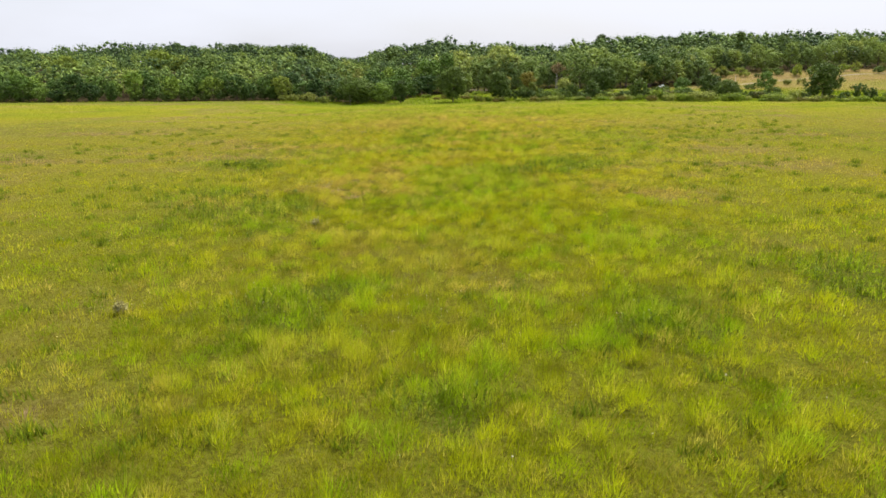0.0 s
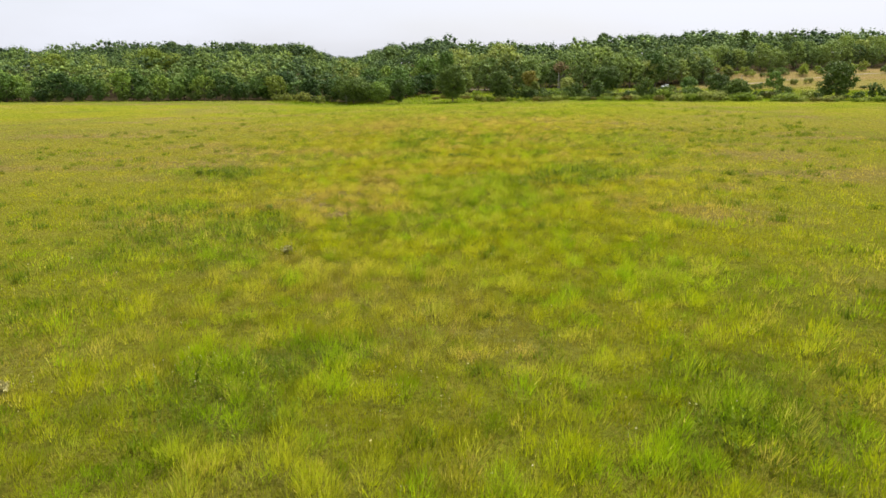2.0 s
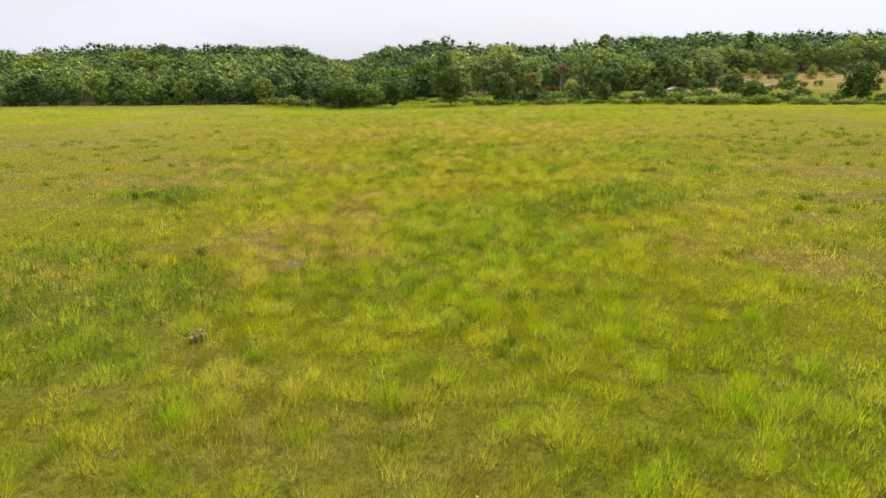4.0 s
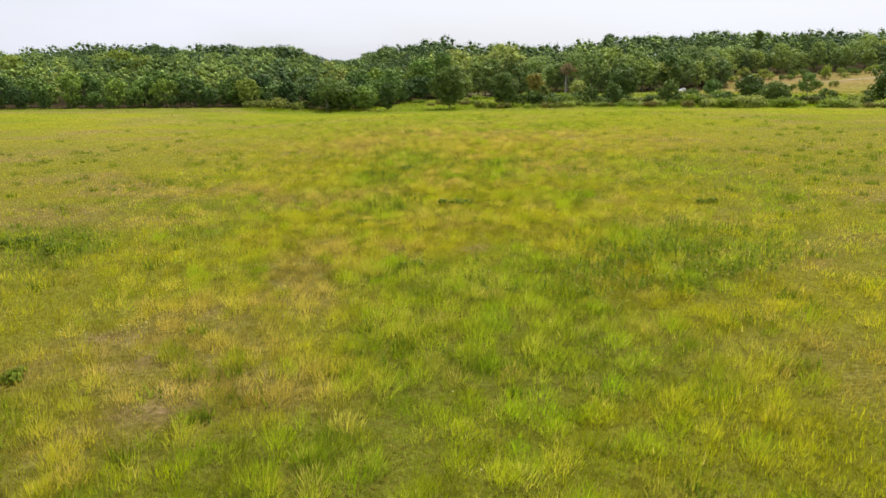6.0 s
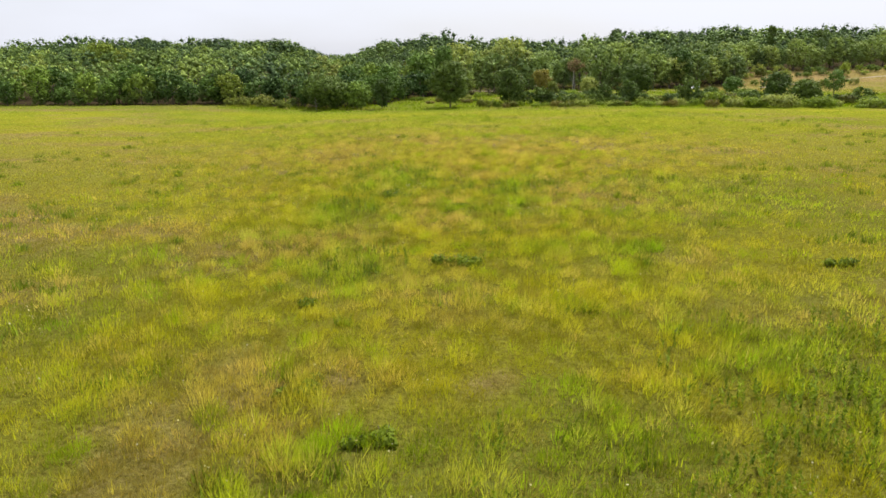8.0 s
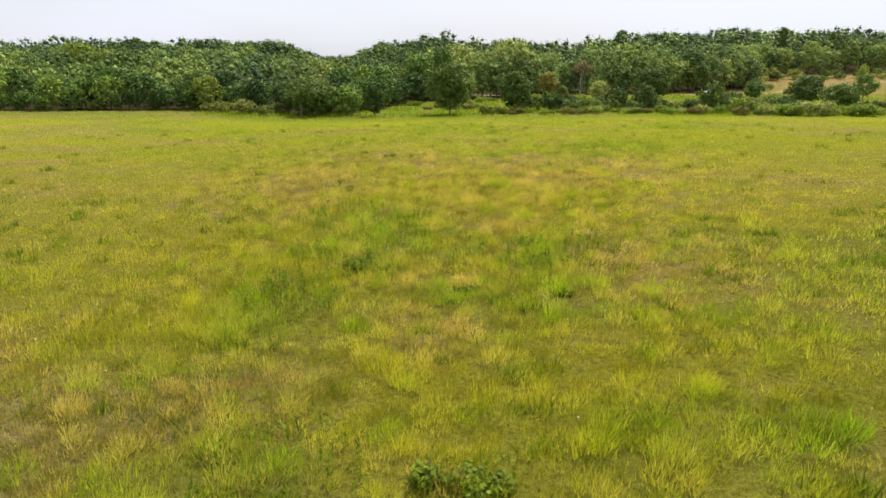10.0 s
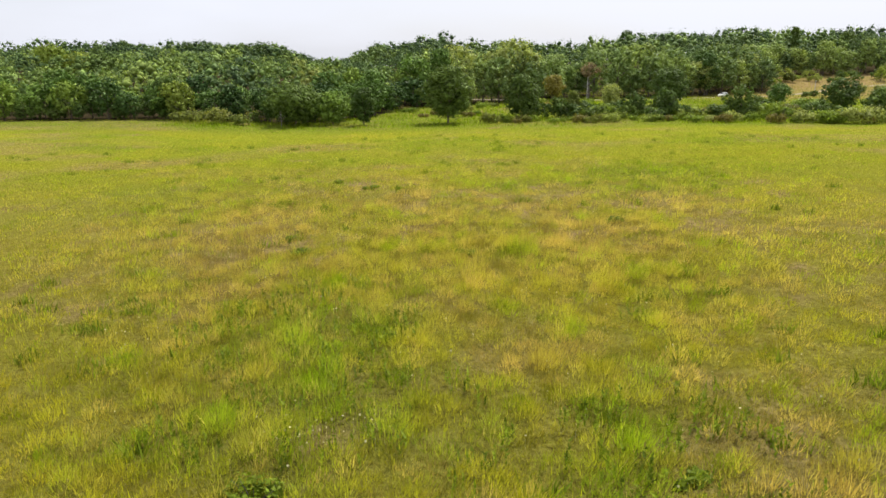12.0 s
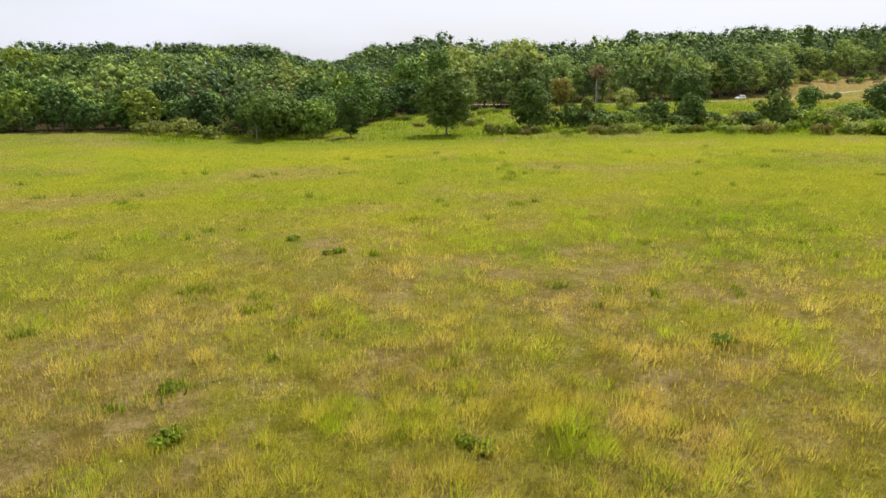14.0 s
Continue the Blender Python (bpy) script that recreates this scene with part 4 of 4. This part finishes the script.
tagged(new("grass_stalks", blade_mesh(
    "grass_stalks", np.concatenate([qx, qx + lx * stalk_high * 0.7]), np.concatenate([qy, qy + ly * stalk_high * 0.7]), np.concatenate([stalk_high * 0.8, stalk_high * 0.42]),
    np.concatenate([np.full(n, 0.014), rng.uniform(0.02, 0.036, n)]) * np.tile((d / 15) ** 0.7, 2), np.tile(lx, 2), np.tile(ly, 2), both, GRASS, rng, np.concatenate([np.zeros(n), stalk_high * 0.66]))),
       "upright flowering grass stalks with pale spikes", "grass stalks", kind="stuff")

# rank growth on the waste ground between the meadow and the woods
rx, ry = scatter(rng, [(x, x + 40, y, y + 20) for x in range(-60, 300, 40) for y in range(230, 480, 20) if abs(x + 20) < 0.68 * y + 10], lambda x, y: 0.3 + 2.2 * (250 / (y + 20)) ** 2 * step(0.3, 0.8, smooth_noise(x, y, 6, 71)))
keep = np.hypot(rx[:, None] - mid[None, :, 0], ry[:, None] - mid[None, :, 1]).min(1) > 2.0
rx, ry = rx[keep], ry[keep]
lush, dry = growth(rx, ry)
tagged(new("rough_grass", blade_mesh("rough_grass", rx, ry, rng.uniform(0.3, 0.85, len(rx)) * (1 - 0.4 * dry), rng.uniform(0.12, 0.3, len(rx)), *any_lean(len(rx), rng, 0.7), {"lush": lush, "dry": dry, "tone": rng.uniform(0, 0.62, len(rx))}, GRASS, rng)),
       "rank tall grass and weeds on waste ground beyond the meadow", "rough grass", kind="stuff")

# dark leafy weeds in tufts, many added in place of small shaded gaps
wx, wy = [], []
sx, sy = scatter(rng, [(-60, 60, y, y + 20) for y in range(14, 214, 20)], lambda x, y: (0.04 + 0.1 * step(0.55, 0.75, smooth_noise(x, y, 9, 51))) * step(60, 30, np.abs(x) - 0.15 * y) * (0.4 + 0.6 * step(150, 100, y)) * step(225, 150, y))
for cx, cy in zip(sx, sy):
    n, size = int(rng.integers(18, 60)), rng.uniform(0.16, 0.4)
    wx.append(cx + rng.normal(size=n) * size * 1.2)
    wy.append(cy + rng.normal(size=n) * size * 0.8)
wx, wy = np.concatenate(wx), np.concatenate(wy)
tagged(new("weeds", blade_mesh("weeds", wx, wy, rng.uniform(0.2, 0.62, len(wx)), rng.uniform(0.04, 0.09, len(wx)), *any_lean(len(wx), rng, 0.8), {"hue": np.clip(0.5 + rng.normal(size=len(wx)) * 0.3, 0, 1)}, WEED_LEAVES, rng)),
       "dark green weed tufts, many in place of shaded gaps in the meadow", "weeds", kind="stuff")

# upright leafy stems crowding the lush patches
px, py = [], []
for cx, cy, r in [q for q in LUSH if q[1] < 118]:
    n = int(13 * r * r)
    a, q = rng.uniform(0, 2 * np.pi, n), r * 0.85 * np.sqrt(rng.uniform(size=n))
    hx, hy = cx + np.cos(a) * q, cy + np.sin(a) * q
    keep = smooth_noise(hx, hy, 1.2, 52) > 0.45
    px.append(hx[keep])
    py.append(hy[keep])
px, py = np.concatenate(px), np.concatenate(py)
n, k = len(px), 10
tall = rng.uniform(0.4, 0.75, n)
up = np.tile(np.linspace(0.3, 1.0, k), n)
sx, sy = np.repeat(px, k), np.repeat(py, k)
leaf_hue = np.repeat(np.clip(0.5 + rng.normal(size=n) * 0.35, 0, 1), k)
tagged(new("leafy_stems", blade_mesh("leafy_stems", sx, sy, rng.uniform(0.06, 0.15, n * k), rng.uniform(0.05, 0.09, n * k), *any_lean(n * k, rng, 1.6), {"hue": leaf_hue}, WEED_LEAVES, rng, up * np.repeat(tall, k))),
       "upright leafy green weed stems crowding the lush patches", "weeds", kind="stuff")

# leafy weed clumps, the dark ones set at dark tufts and shaded holes
def weed_clump(name, label, category, group, seed, x, y, height, width, material, blobs=14):
    rng = np.random.default_rng(seed)
    ob = tagged(new(name), label, category, group)
    V, T, Q = crown_arrays(rng, 0.0, height, width, blobs, 46, 0.13, blob_size=(0.13, 0.24))
    child("leaves", mesh_of("leaves", V, (T, Q), material), ob)
    stems, base, F = [], 0, []
    for _ in range(6):
        a, r = rng.uniform(0, 6.28), rng.uniform(0.1, 0.4) * width
        v, f = tube([(0, 0, -0.05), (math.cos(a) * r * 0.5, math.sin(a) * r * 0.5, height * 0.55), (math.cos(a) * r, math.sin(a) * r, height * 1.05)], (0.02, 0.015, 0.006), 5)
        stems.append(v)
        F.append(f + base)
        base += len(v)
    child("stems", mesh_of("stems", np.concatenate(stems), np.concatenate(F), BARK), ob)
    ob.matrix_world = stand(x, y, rng.uniform(0, 360))
    return ob


rng = np.random.default_rng(33)
for i, (cx, cy) in enumerate(TUFTS):
    big = 1.35 if i in (0, 2, 5, 9) else rng.uniform(0.55, 0.95)
    weed_clump("weed_clump", "dark green leafy weed clump marking a dark spot in the grass", "weed", "weed clumps in the meadow", 300 + i, cx, cy, 0.42 * big, 1.3 * big, WEED_CLUMP)
    if i % 2 == 0:
        weed_clump("weed_clump", "dark green leafy weed clump marking a dark spot in the grass", "weed", "weed clumps in the meadow", 340 + i, cx - 0.9 * big, cy + rng.uniform(-0.4, 0.4), 0.4 * big, 0.8 * big, WEED_CLUMP, 10)
for i, (cx, cy, h, w) in enumerate([(-15.1, 28.9, 0.6, 0.75), (-9.6, 46.5, 0.5, 0.7)]):
    weed_clump("seeding_weed", "pale grey-green weed clump gone to seed", "weed", "pale weeds in the meadow", 380 + i, cx, cy, h, w, SEED_LEAVES, 12)

# pale flower heads
fx, fy = [], []
for cx, cy in PALE:
    n = int(rng.integers(25, 60))
    fx.append(cx + rng.normal(size=n) * 1.1)
    fy.append(cy + rng.normal(size=n) * 0.8)
qx, qy = scatter(rng, [(-26, 26, y, y + 20) for y in range(14, 194, 20)], lambda x, y: 0.06 + 0.5 * (smooth_noise(x, y, 7, 61) > 0.72))
fx, fy = np.concatenate(fx + [qx]), np.concatenate(fy + [qy])
n = len(fx)
fz = terrain(fx, fy) + rng.uniform(0.22, 0.5, n)
c = np.stack([fx, fy, fz], 1)
t = rng.normal(size=(n, 3))
t /= np.linalg.norm(t, axis=1)[:, None]
b = np.cross(t, rng.normal(size=(n, 3)))
b /= np.linalg.norm(b, axis=1)[:, None]
size = rng.uniform(0.02, 0.045, (n, 1))
petal = np.stack([c - t * size, c - b * size, c + t * size, c + b * size], 1)
stalk = np.stack([c, np.stack([fx - 0.004, fy, terrain(fx, fy) - 0.03], 1), np.stack([fx + 0.004, fy, terrain(fx, fy) - 0.03], 1)], 1)
tagged(new("wildflowers", mesh_of("wildflowers", np.concatenate([petal.reshape(-1, 3), stalk.reshape(-1, 3)]), (np.arange(n * 4).reshape(n, 4), n * 4 + np.arange(n * 3).reshape(n, 3)), PETALS)),
       "scattered pale wildflower heads on thin stalks", "wildflowers", kind="stuff")
